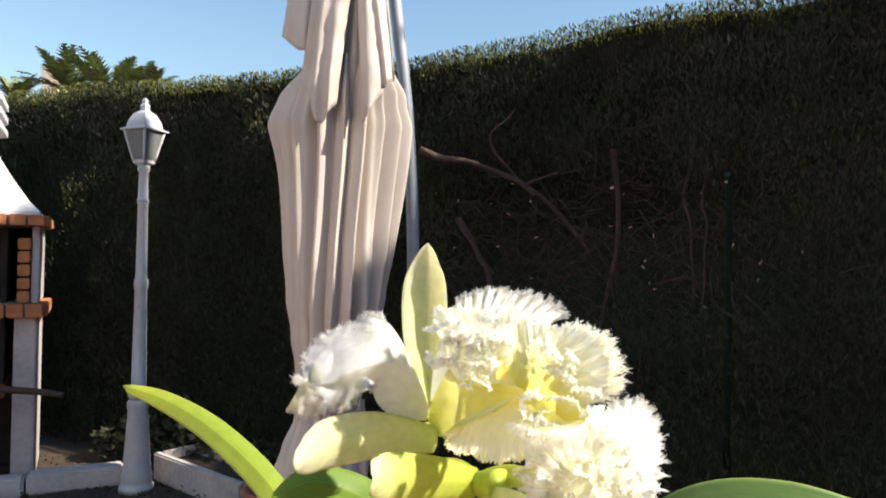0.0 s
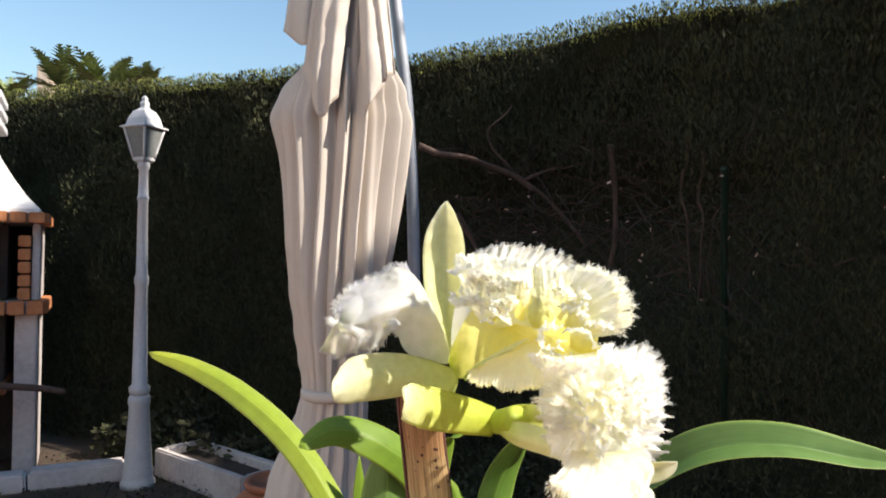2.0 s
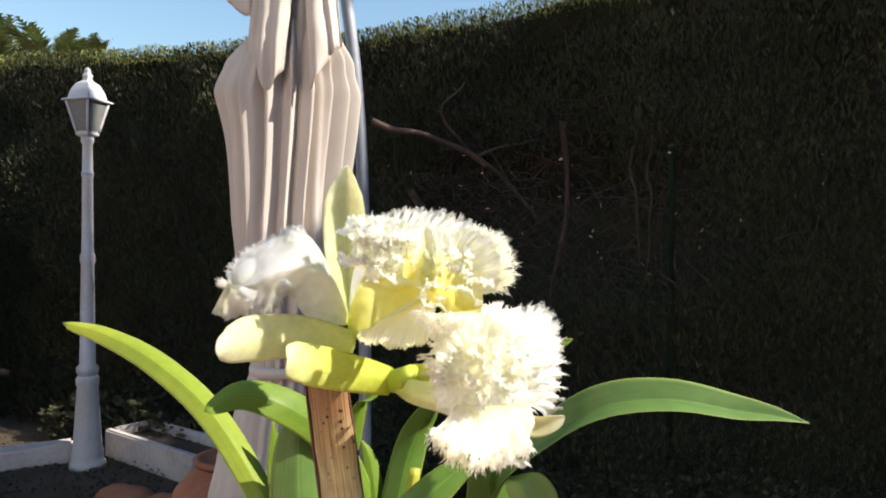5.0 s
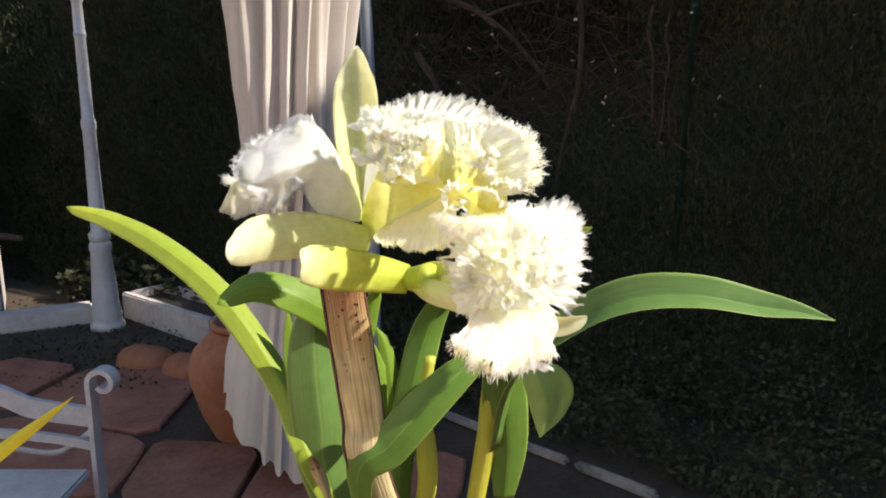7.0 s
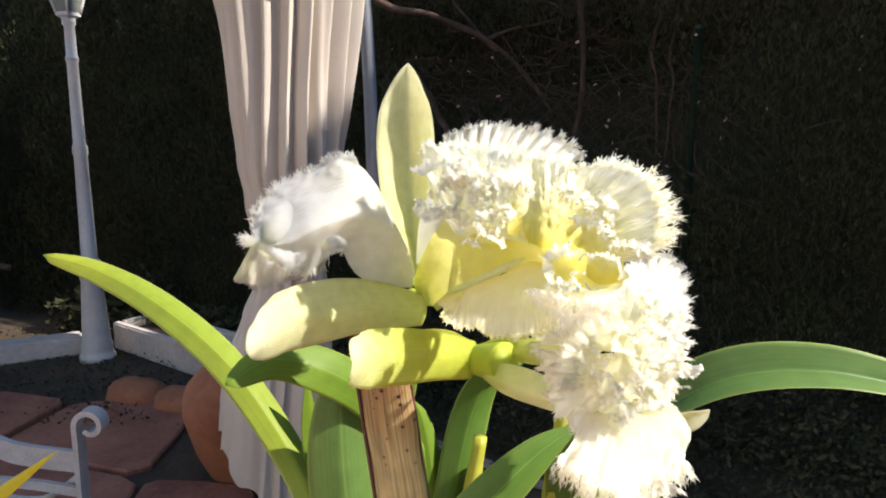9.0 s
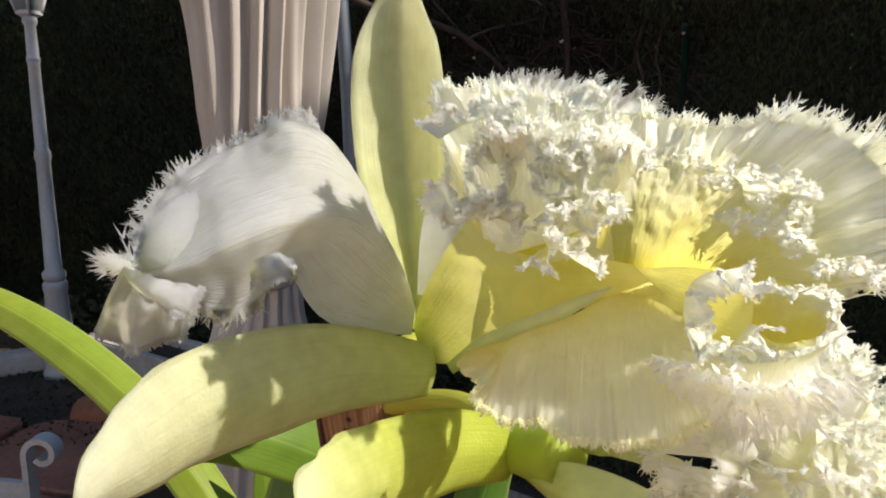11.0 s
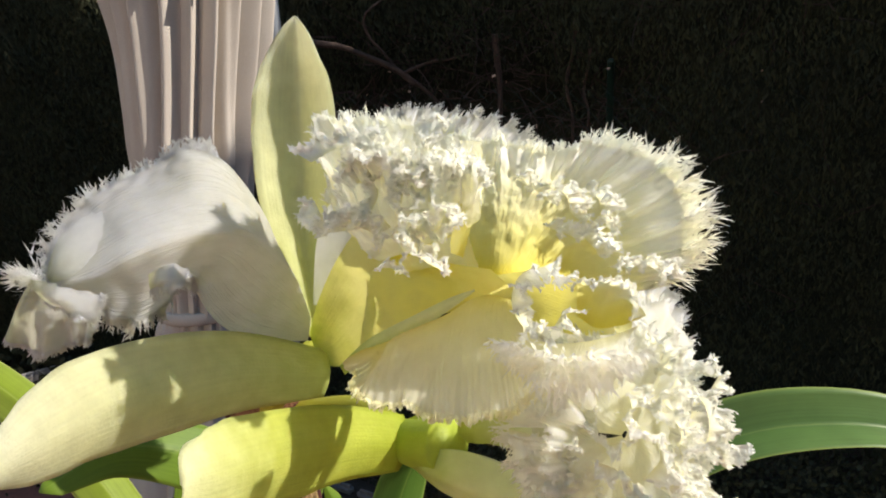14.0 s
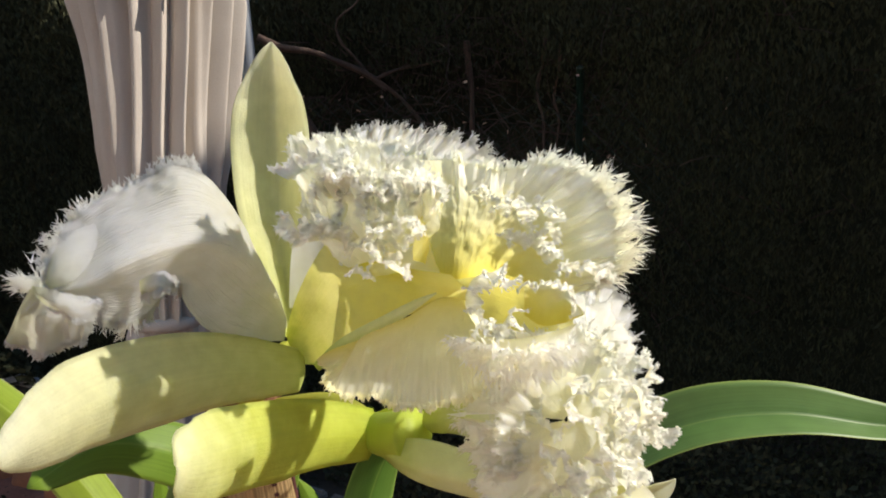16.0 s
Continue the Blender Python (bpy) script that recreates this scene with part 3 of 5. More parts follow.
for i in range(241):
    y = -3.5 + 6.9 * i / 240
    h = shade_top(y)
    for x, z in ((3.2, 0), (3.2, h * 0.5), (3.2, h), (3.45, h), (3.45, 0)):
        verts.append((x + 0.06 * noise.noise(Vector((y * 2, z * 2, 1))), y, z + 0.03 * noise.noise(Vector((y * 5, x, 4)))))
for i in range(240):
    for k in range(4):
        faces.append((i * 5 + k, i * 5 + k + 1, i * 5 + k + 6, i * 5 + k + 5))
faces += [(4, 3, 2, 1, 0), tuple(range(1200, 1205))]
part("core", mesh_of("core", verts, faces, M_HEDGE_SHADE), shade_screen, "near-black sheet for the shade inside the hedge")
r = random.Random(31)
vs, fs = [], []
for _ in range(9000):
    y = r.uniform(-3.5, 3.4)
    h = shade_top(y)
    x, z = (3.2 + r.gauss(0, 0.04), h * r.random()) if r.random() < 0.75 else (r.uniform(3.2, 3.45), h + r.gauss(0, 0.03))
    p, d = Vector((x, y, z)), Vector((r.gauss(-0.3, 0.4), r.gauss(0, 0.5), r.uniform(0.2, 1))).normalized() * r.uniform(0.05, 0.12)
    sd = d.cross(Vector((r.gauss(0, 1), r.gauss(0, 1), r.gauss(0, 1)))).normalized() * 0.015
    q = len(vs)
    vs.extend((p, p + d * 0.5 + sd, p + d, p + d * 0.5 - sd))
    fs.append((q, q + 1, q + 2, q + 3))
tagged(part("leaves", mesh_of("leaves", vs, fs, M_HEDGE, smooth=False), shade_screen, "dark green scaly sprigs"), kind="stuff")
# bare limbs in the thin part
BOUGHS = [([(-0.3996, 3.75, 1.699), (-0.1442, 3.8, 1.63), (0.1014, 3.85, 1.54), (0.2825, 3.9, 1.416), (0.4455, 4, 1.203)], 0.022),
         ([(0.1014, 3.85, 1.54), (0.2775, 3.85, 1.595), (0.3932, 3.8, 1.623)], 0.012),
         ([(0.1427, 3.85, 1.499), (-0.0092, 3.85, 1.637), (-0.0506, 3.8, 1.78), (0.0568, 3.8, 1.875)], 0.011),
         ([(0.8319, 3.6, 1.723), (0.8212, 3.65, 1.479), (0.853, 3.7, 1.024)], 0.014),
         ([(0.8716, 3.55, 1.665), (0.8743, 3.6, 1.375), (0.8822, 3.65, 0.9263)], 0.010),
         ([(0.5042, 3.75, 1.701), (0.5527, 3.8, 1.388), (0.4905, 3.9, 0.8998), (0.4737, 3.95, 0.341)], 0.02),
         ([(-0.2318, 3.9, 1.391), (-0.0613, 3.95, 1.055), (0.0572, 3.95, 0.4943)], 0.025)]
for pts, rad in BOUGHS:
    pts = [Vector(p) + 0.035 * noise.noise_vector(Vector(p) * 7.0) for p in curve_through(pts, 9)]
    part("branch", tube("branch", pts, lambda u, rad=rad: 0.7 * rad * (1 - 0.5 * u) * (1 + 0.15 * math.sin(17 * u)), M_BARK, 30, 8), hedge, "bare brown branch")
r = random.Random(9)
twigs_v, twigs_f = [], []
for _ in range(1100):
    x = r.gauss(0.35, 0.6)
    z = r.uniform(0.45, 1.8)
    y = 4.03 - 0.43 * (x + 0.485) + r.uniform(0.05, 0.45)
    p = Vector((x, y, z))
    d = Vector((r.gauss(0, 1), r.gauss(0, 0.5), r.gauss(0.1, 0.7))).normalized()
    w = r.uniform(0.0012, 0.004)
    side = d.cross(Vector((0, 1, 0.2))).normalized()
    l = r.uniform(0.1, 0.45)
    b = len(twigs_v)
    for j in range(5):
        twigs_v.extend((p - side * w * (1 - j * 0.18), p + side * w * (1 - j * 0.18)))
        if j < 4:
            twigs_f.append((b + 2 * j, b + 2 * j + 1, b + 2 * j + 3, b + 2 * j + 2))
        d = (d + Vector((r.gauss(0, 0.3), r.gauss(0, 0.2), r.gauss(0, 0.3)))).normalized()
        p = p + d * l / 4
tagged(part("twig_tangle", mesh_of("twig_tangle", twigs_v, twigs_f, M_TWIG), hedge, "tangled dry twigs"), kind="stuff")

# low growth between the hedge and its kerb, and weeds by the planter
def ground_cover(name, label, count, seed, place, size, mat, tall):
    r = random.Random(seed)
    vs, fs = [], []
    for _ in range(count):
        x, y = place(r)
        h = tall * max(0.05, 0.5 + 0.9 * noise.noise(Vector((x * 3.1, y * 3.1, seed)))) * r.random()
        p = Vector((x, y, h))
        d = Vector((r.gauss(0, 0.7), r.gauss(-0.3, 0.6), r.uniform(0.0, 0.9))).normalized() * size * r.uniform(0.5, 1.5)
        sd = d.cross(Vector((r.gauss(0, 1), r.gauss(0, 1), r.gauss(0, 1)))).normalized() * size * r.uniform(0.15, 0.4)
        q = len(vs)
        vs.extend((p, p + d * 0.5 + sd, p + d, p + d * 0.5 - sd))
        fs.append((q, q + 1, q + 2, q + 3))
    return tagged(new(name, mesh_of(name, vs, fs, mat, smooth=False)), label, "plants", kind="stuff")


def by_kerb(r):
    x = r.uniform(-0.6, 2.6)
    back, front = 3.9 - 0.43 * (x + 0.3), 2.98 - 0.76 * x
    return x, r.uniform(max(front, 1.2), back)


def by_planter(r):
    x = r.gauss(-1.5, 0.6)
    return x, r.uniform(3.0, 4.3)


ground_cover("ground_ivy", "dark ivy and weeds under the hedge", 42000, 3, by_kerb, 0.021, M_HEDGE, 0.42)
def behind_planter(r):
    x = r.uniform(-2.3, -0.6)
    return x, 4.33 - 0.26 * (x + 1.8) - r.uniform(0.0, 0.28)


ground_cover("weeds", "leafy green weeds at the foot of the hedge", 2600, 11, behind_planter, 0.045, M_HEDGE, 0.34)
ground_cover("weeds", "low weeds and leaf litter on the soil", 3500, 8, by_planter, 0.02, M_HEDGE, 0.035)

r = random.Random(17)
dl_v, dl_f = [], []
for _ in range(46):
    x, z = r.gauss(0.3, 0.5), r.uniform(0.85, 1.55)
    p = Vector((x, 4.03 - 0.43 * (x + 0.485) + r.uniform(0.0, 0.25), z))
    d, e = Vector((r.gauss(0, 1), r.gauss(0, 0.4), r.gauss(0, 1))).normalized() * r.uniform(0.008, 0.022), Vector((r.gauss(0, 1), r.gauss(0, 0.4), r.gauss(0, 1))).normalized() * 0.01
    q = len(dl_v)
    dl_v.extend((p, p + d * 0.5 + e, p + d, p + d * 0.4 - e))
    dl_f.append((q, q + 1, q + 2, q + 3))
tagged(part("dry_leaf_litter", mesh_of("dry_leaf_litter", dl_v, dl_f, M_DRYLEAF, smooth=False), hedge, "pale orange dry leaves caught in the twigs"), kind="stuff")

# wire fence behind the thin part
fence = thing("wire_fence", "green coated chain-link fence inside the hedge", "fence")
fv, ff = [], []
FA, FB = Vector((-0.5, 4.02, 0.0)), Vector((1.7, 3.2, 0.0))
fdir = (FB - FA).normalized()
span = (FB - FA).length
for sgn in (-1, 1):
    k = -1.4
    while k < span + 1.4:
        seg = []
        for j in range(15):
            h = 1.45 * j / 14
            s_ = k + sgn * h
            if 0 <= s_ <= span:
                seg.append(FA + fdir * s_ + Vector((0, 0.003 * sgn, h)))
        for p, q in zip(seg, seg[1:]):
            w = Vector((0.0005, 0, 0.0005 * -sgn))
            b = len(fv)
            fv.extend((p - w, p + w, q + w, q - w))
            ff.append((b, b + 1, b + 2, b + 3))
        k += 0.075
tagged(part("wire_mesh", mesh_of("wire_mesh", fv, ff, M_FENCE, smooth=False), fence, "green diamond wire mesh"), kind="stuff")
gp = Vector((0.9466, 3.5, 1.536))
part("post", lathe("post", [(0.015, 0.0), (0.015, gp.z), (0.017, gp.z), (0.017, gp.z + 0.015), (0.006, gp.z + 0.022)], M_FENCE, (gp.x, gp.y, 0), 14), fence, "round green post")

# ---- kerbs and paving ----
def kerb(a, b, w, h, mat, label, piece=0.5, gap=0.012):
    a, b = Vector(a), Vector(b)
    n = max(1, round((b - a).length / piece))
    k = thing("kerb", label, "kerb", "kerb stones", "structure")
    for i in range(n):
        p = a.lerp(b, (i + 0.5) / n)
        ob = part("stone", block("stone", ((b - a).length / n - rng.uniform(0.008, gap), w * rng.uniform(0.94, 1.06), h * rng.uniform(0.92, 1.05)), mat, (p.x, p.y, 0), math.degrees(math.atan2(b.y - a.y, b.x - a.x)) + rng.uniform(-1.5, 1.5), 0.012), k)
    return k


kerb((-0.60, 3.33), (1.9, 1.43), 0.035, 0.032, M_KERB, "low grey stone kerb along the hedge bed", 0.3, 0.04)
kerb((-3.4, 2.95), (-1.93, 3.90), 0.12, 0.095, M_PLANTER, "low whitewashed kerb beside the lamp post")
pavement = thing("pavement", "irregular reddish terracotta paving slabs", "pavement", kind="structure")
r = random.Random(12)
cell = 0.52
nx_, ny_ = 13, 9
knots = {(i, j): Vector((-4.2 + cell * (i + r.uniform(-0.28, 0.28)), -1.5 + cell * (j + r.uniform(-0.28, 0.28)), 0)) for i in range(nx_ + 1) for j in range(ny_ + 1)}
for i in range(nx_):
    for j in range(ny_):
        quad = [knots[i, j], knots[i + 1, j], knots[i + 1, j + 1], knots[i, j + 1]]
        mid = sum(quad, Vector()) / 4
        if mid.y > 3.05 - 0.62 * max(0.0, mid.x + 1.0):
            continue
        bm = bmesh.new()
        ring = []
        for a, b in zip(quad, quad[1:] + quad[:1]):
            ring += [mid + (a.lerp(b, 0.10) - mid) * 0.95, mid + (a.lerp(b, 0.5) - mid) * r.uniform(0.93, 0.99), mid + (a.lerp(b, 0.90) - mid) * 0.95]
        h = r.uniform(0.016, 0.028)
        low = [bm.verts.new((p.x, p.y, 0.001)) for p in ring]
        up = [bm.verts.new((p.x, p.y, h - 0.006)) for p in ring]
        topv = [bm.verts.new((mid.x + (p.x - mid.x) * 0.975, mid.y + (p.y - mid.y) * 0.975, h)) for p in ring]
        for lo, hi in ((low, up), (up, topv)):
            for k in range(len(ring)):
                bm.faces.new((lo[k], lo[(k + 1) % len(ring)], hi[(k + 1) % len(ring)], hi[k]))
        bm.faces.new(topv)
        part("slab", from_bm(bm, "slab", M_PAVER), pavement)

# ---- lamp post ----
LX, LY = -1.800, 3.790
lamp = thing("street_lamp", "white painted cast-iron garden lamp post with lantern", "lamp post")
part("base", lathe("base", [(0.082, 0), (0.082, 0.025), (0.074, 0.035), (0.070, 0.06), (0.074, 0.075), (0.066, 0.10), (0.047, 0.40), (0.052, 0.415), (0.052, 0.44), (0.044, 0.455)], M_LAMPPAINT, (LX, LY, 0)), lamp)
part("post", lathe("post", [(0.040, 0.45), (0.050, 0.475), (0.050, 0.495), (0.036, 0.51), (0.029, 1.00), (0.034, 1.015), (0.034, 1.045), (0.027, 1.06), (0.024, 1.43), (0.027, 1.435), (0.027, 1.455), (0.024, 1.46), (0.022, 1.59), (0.030, 1.60), (0.028, 1.625)], M_LAMPPAINT, (LX, LY, 0)), lamp)
part("ring", lathe("ring", [(0.026, 1.438), (0.0285, 1.44), (0.0285, 1.449), (0.026, 1.451)], M_GREYMETAL, (LX, LY, 0)), lamp, "dark joint ring")
SPIN = radians(75)
lantern = part("lantern", lathe("lantern", [(0.028, 1.622), (0.052, 1.635), (0.052, 1.65)], M_LAMPPAINT, (LX, LY, 0), sides=4, spin=SPIN), lamp)
part("roof", lathe("roof", [(0.092, 1.795), (0.114, 1.797), (0.114, 1.803), (0.086, 1.812), (0.077, 1.845), (0.054, 1.882), (0.024, 1.900), (0.020, 1.912), (0.024, 1.925), (0.013, 1.94), (0.016, 1.95), (0.004, 1.965)], M_LAMPPAINT, (LX, LY, 0), sides=4, spin=SPIN), lamp)
for k in range(4):
    a0, a1 = math.pi * (0.5 * k + 0.25) + SPIN, math.pi * (0.5 * k + 0.75) + SPIN
    lo = [Vector((LX + 0.048 * math.cos(a), LY + 0.048 * math.sin(a), 1.645)) for a in (a0, a1)]
    hi = [Vector((LX + 0.094 * math.cos(a), LY + 0.094 * math.sin(a), 1.80)) for a in (a0, a1)]
    out = Vector((math.cos((a0 + a1) / 2), math.sin((a0 + a1) / 2), 0)) * 0.004
    vs = lo + hi[::-1]
    part("pane", mesh_of("pane", vs + [v - out for v in vs], [(0, 1, 2, 3), (7, 6, 5, 4), (0, 4, 5, 1), (1, 5, 6, 2), (2, 6, 7, 3), (3, 7, 4, 0)], M_LAMPGLASS, smooth=False), lantern, "frosted glass pane")
    part("bar", tube("bar", [lo[0], (lo[0] + hi[0]) / 2, hi[0]], 0.007, M_LAMPPAINT, 4, 6), lantern)

# ---- brick barbecue ----
bbq = thing("barbecue", "white masonry garden barbecue with orange brick shelves", "barbecue")
BX, BY, BW, BD = -2.29, 3.75, 1.15, 0.62   # right end, front, width and depth
cx, cy = BX - BW / 2, BY + BD / 2
for x in (BX - 0.10, BX - BW + 0.10):
    part("pillar", block("pillar", (0.10, BD - 0.06, 0.855), M_PLANTER, (x + math.copysign(0.02, x - cx), cy + 0.02, 0), bevel=0.008), bbq)
    part("pillar", block("pillar", (0.035, BD - 0.10, 0.40), M_PLANTER, (x + math.copysign(0.055, x - cx), cy + 0.03, 0.918), bevel=0.008), bbq)
part("back_wall", block("back_wall", (BW - 0.10, 0.10, 1.30), M_SOOT, (cx, BY + BD - 0.07, 0.01)), bbq, "soot-black back wall")
for z, h, w in ((0.455, 0.045, BW - 0.36), (0.857, 0.06, BW), (1.318, 0.045, BW)):
    slab = part("shelf", block("shelf", (w - 0.05, BD - 0.05, h), M_PLANTER, (cx, cy + 0.02, z), bevel=0.004), bbq)
    n = round(w / 0.085)
    tile = block("brick", (w / n - 0.010, 0.07, h + 0.008), M_BRICK, (0, 0, 0), bevel=0.005)
    for k in range(n):
        ob = part("brick", tile, slab)
        ob.location = (cx - w / 2 + (k + 0.5) * w / n, BY + 0.02, z - 0.004)
    m = round(BD / 0.085)
    for k in range(1, m):
        ob = part("brick", tile, slab)
        ob.location = (cx + w / 2 - 0.02, BY + k * BD / m, z - 0.004)
        ob.rotation_euler = (0, 0, math.pi / 2)
jamb = block("brick", (0.055, 0.11, 0.058), M_BRICK, bevel=0.005)
for k in range(5):
    for sx in (BX - 0.095, BX - BW + 0.095):
        ob = part("brick", jamb, bbq)
        ob.location = (sx, BY + 0.11, 0.925 + 0.067 * k)
hood = part("hood", lathe("hood", [(0.50, 1.364), (0.50, 1.385), (0.42, 1.46), (0.33, 1.58), (0.265, 1.68), (0.24, 1.74), (0.235, 1.80)], M_BBQ, (0, 0, 0), sides=4), bbq)
hood.matrix_basis = Matrix.Translation((BX - 0.47, cy, 0)) @ Matrix.Diagonal((1.25, 0.80, 1, 1))
for k in range(3):
    cap = part("chimney_cap", lathe("chimney_cap", [(0.25 + 0.02 * (k == 1), 0.0), (0.29, 0.012), (0.29, 0.045), (0.26, 0.062)], M_BBQ, sides=4), bbq)
    cap.matrix_basis = Matrix.Translation((BX - 0.47, cy, 1.80 + 0.072 * k)) @ Matrix.Diagonal((1.25, 0.9, 1, 1))
for sx in (BX - 0.19, BX - BW + 0.19):
    part("firebox_side", block("firebox_side", (0.03, BD - 0.22, 0.39), M_SOOT, (sx, cy + 0.06, 0.92)), bbq, "soot-black firebox wall")
    part("firebox_side", block("firebox_side", (0.03, BD - 0.14, 0.34), M_SOOT, (sx, cy + 0.06, 0.505)), bbq, "dark wood store wall")
grate = part("grate", block("grate", (BW - 0.40, 0.35, 0.012), M_SOOT, (cx, cy, 1.02), bevel=0.002), bbq, "black grill grate")
log = tagged(new("wooden_stick", tube("wooden_stick", [(BX - 0.62, BY - 0.03, 0.535), (BX - 0.25, BY - 0.08, 0.525), (BX - 0.02, BY - 0.10, 0.50), (BX + 0.10, BY - 0.11, 0.475)], lambda u: 0.020 - 0.005 * u, M_BARK, 16, 10)), "dark weathered stick lying on the barbecue shelf", "stick")

bm = bmesh.new()
bmesh.ops.create_icosphere(bm, subdivisions=4, radius=1)
for v in bm.verts:
    k = 1 + 0.30 * noise.noise(v.co * 1.6) + 0.16 * noise.noise(v.co * 4.2)
    v.co = Vector((v.co.x * 0.13 * k, v.co.y * 0.10 * k, max(-0.7, v.co.z) * 0.13 * k + 0.09))
bag = tagged(new("bag", from_bm(bm, "bag", M_BAG, True)), "crumpled pale pink bag in the barbecue's wood store", "bag")

TURN_BBQ = Matrix.Translation((BX, BY, 0)) @ Matrix.Rotation(radians(34), 4, "Z") @ Matrix.Translation((-BX, -BY, 0))
bbq.matrix_basis = TURN_BBQ
log.matrix_basis = TURN_BBQ
bag.matrix_basis = TURN_BBQ @ Matrix.Translation((BX - 0.36, BY + 0.22, 0.50))

# ---- trough planter, jar and clay lumps ----
planter = thing("planter", "long whitewashed concrete trough planter with dark soil", "planter")
pu, pv = Vector((0.84, -0.54, 0)).normalized(), Vector((0.54, 0.84, 0)).normalized()
pa = Vector((-1.80, 3.945, 0))
ang = math.degrees(math.atan2(pu.y, pu.x))
PL, PW, PH = 0.76, 0.27, 0.145
for off, size in (((0.5 * PL, 0.02), (PL, 0.04)), ((0.5 * PL, PW - 0.02), (PL, 0.04)), ((0.02, 0.5 * PW), (0.04, PW - 0.084)), ((PL - 0.02, 0.5 * PW), (0.04, PW - 0.084))):
    p = pa + pu * off[0] + pv * off[1]
    part("side", block("side", (*size, PH), M_PLANTER, p, ang, 0.008, 1.0), planter)
p = pa + pu * PL / 2 + pv * PW / 2
part("soil", block("soil", (PL - 0.084, PW - 0.084, PH - 0.04), M_SOIL, p, ang, 0.01), planter, "dark potting soil")

jc = Vector((-0.7056, 2.72, 0.4194))
jar = thing("terracotta_jar", "large round-bellied terracotta jar on the paving", "jar")
J = jc.z / 0.56
part("body", lathe("body", [(r_ * J, z_ * J) for r_, z_ in ((0.13, 0.0), (0.15, 0.02), (0.20, 0.13), (0.245, 0.29), (0.248, 0.36), (0.225, 0.43), (0.17, 0.49), (0.135, 0.515), (0.122, 0.525))], M_TERRA, (jc.x, jc.y, 0), 40), jar)
part("rim", lathe("rim", [(r_ * J, z_ * J) for r_, z_ in ((0.118, 0.522), (0.140, 0.535), (0.145, 0.55), (0.140, 0.562), (0.118, 0.56), (0.110, 0.54))], M_TERRA, (jc.x, jc.y, 0), 40), jar)
for px_, py_, sx_, sy_ in ((-1.36, 3.30, 0.13, 0.09), (-1.13, 3.22, 0.12, 0.09)):
    bm = bmesh.new()
    bmesh.ops.create_icosphere(bm, subdivisions=3, radius=1)
    for v in bm.verts:
        k = 1 + 0.18 * noise.noise(v.co * 1.7 + Vector((px_, 0, 0)))
        v.co = Vector((v.co.x * sx_ * k, v.co.y * sy_ * k, max(-0.3, v.co.z) * 0.075 * k + 0.022))
    st = tagged(new("clay_stone", from_bm(bm, "clay_stone", M_TERRA, True)), "rounded reddish clay stone on the soil", "stone", "clay stones by the planter")
    st.location = (px_, py_, 0)

# ---- metal chair ----
chair = thing("garden_chair", "white painted iron garden chair with scrolled arms", "chair")


def strap(points, w, t, n=30, across=(0, 1, 0)):
    c = curve_through(points, n)
    vs, fs = [], []
    for i, p in enumerate(c):
        d = (c[min(i + 1, n)] - c[max(i - 1, 0)]).normalized()
        s_ = Vector(across)
        s_ = (s_ - d * s_.dot(d)).normalized()
        q = d.cross(s_)
        for a, b in ((-1, -1), (1, -1), (1, 1), (-1, 1)):
            vs.append(p + s_ * a * w / 2 + q * b * t / 2)
    for i in range(n):
        for k in range(4):
            fs.append((i * 4 + k, i * 4 + (k + 1) % 4, i * 4 + 4 + (k + 1) % 4, i * 4 + 4 + k))
    fs += [(3, 2, 1, 0), tuple(range(n * 4, n * 4 + 4))]
    return mesh_of("strap", vs, fs, M_CHAIR, smooth=False)


ca = Vector((-0.7986, 2, 0.518))
def scroll(o, dx):
    pts = [o + Vector((-0.022 * dx, 0, -ca.z)), o + Vector((-0.022 * dx, 0, -0.25)), o + Vector((-0.020 * dx, 0, -0.06))]
    for k in range(10):
        a = math.pi - k * 0.62
        rr = 0.034 - 0.0021 * k
        pts.append(o + Vector((dx * (0.014 + rr * math.cos(a)), 0, -0.018 + rr * math.sin(a))))
    return pts


across = (0.35, 0.93, 0)
for o, dx in ((ca, 1), (ca + Vector((-0.62, 0.05, 0)), -1)):
    part("arm", strap(scroll(o, dx), 0.034, 0.012, 60), chair, "scroll-ended iron arm")
cb = ca + Vector((-0.025, 0.01, -0.115))
part("back_rail", strap([cb, cb + Vector((-0.15, 0.0, 0.018)), cb + Vector((-0.30, 0.02, 0.05)), cb + Vector((-0.59, 0.05, 0.0))], 0.05, 0.012, 20, (0, 0, 1)), chair)
part("back_rail", strap([cb + Vector((0, 0, -0.075)), cb + Vector((-0.16, 0, -0.055)), cb + Vector((-0.59, 0.05, -0.07))], 0.022, 0.012, 20, (0, 0, 1)), chair)
part("brace", tube("brace", [cb + Vector((0.0, 0, -0.03)), cb + Vector((-0.14, 0.06, -0.13)), cb + Vector((-0.3, 0.12, -0.16))], 0.008, M_CHAIR, 12, 8), chair)
part("seat", block("seat", (0.58, 0.42, 0.02), M_CHAIR, (ca.x - 0.31, ca.y - 0.24, 0.26), 4, 0.006), chair)
for dx in (-0.05, -0.58):
    part("leg", tube("leg", [(ca.x + dx, ca.y - 0.42, 0.262), (ca.x + dx, ca.y - 0.44, 0.12), (ca.x + dx, ca.y - 0.46, 0.0)], 0.011, M_CHAIR, 8, 8), chair)

# ---- closed parasol ----
parasol = thing("cantilever_parasol", "closed beige canvas cantilever parasol tied below", "parasol")
UY = 2.45
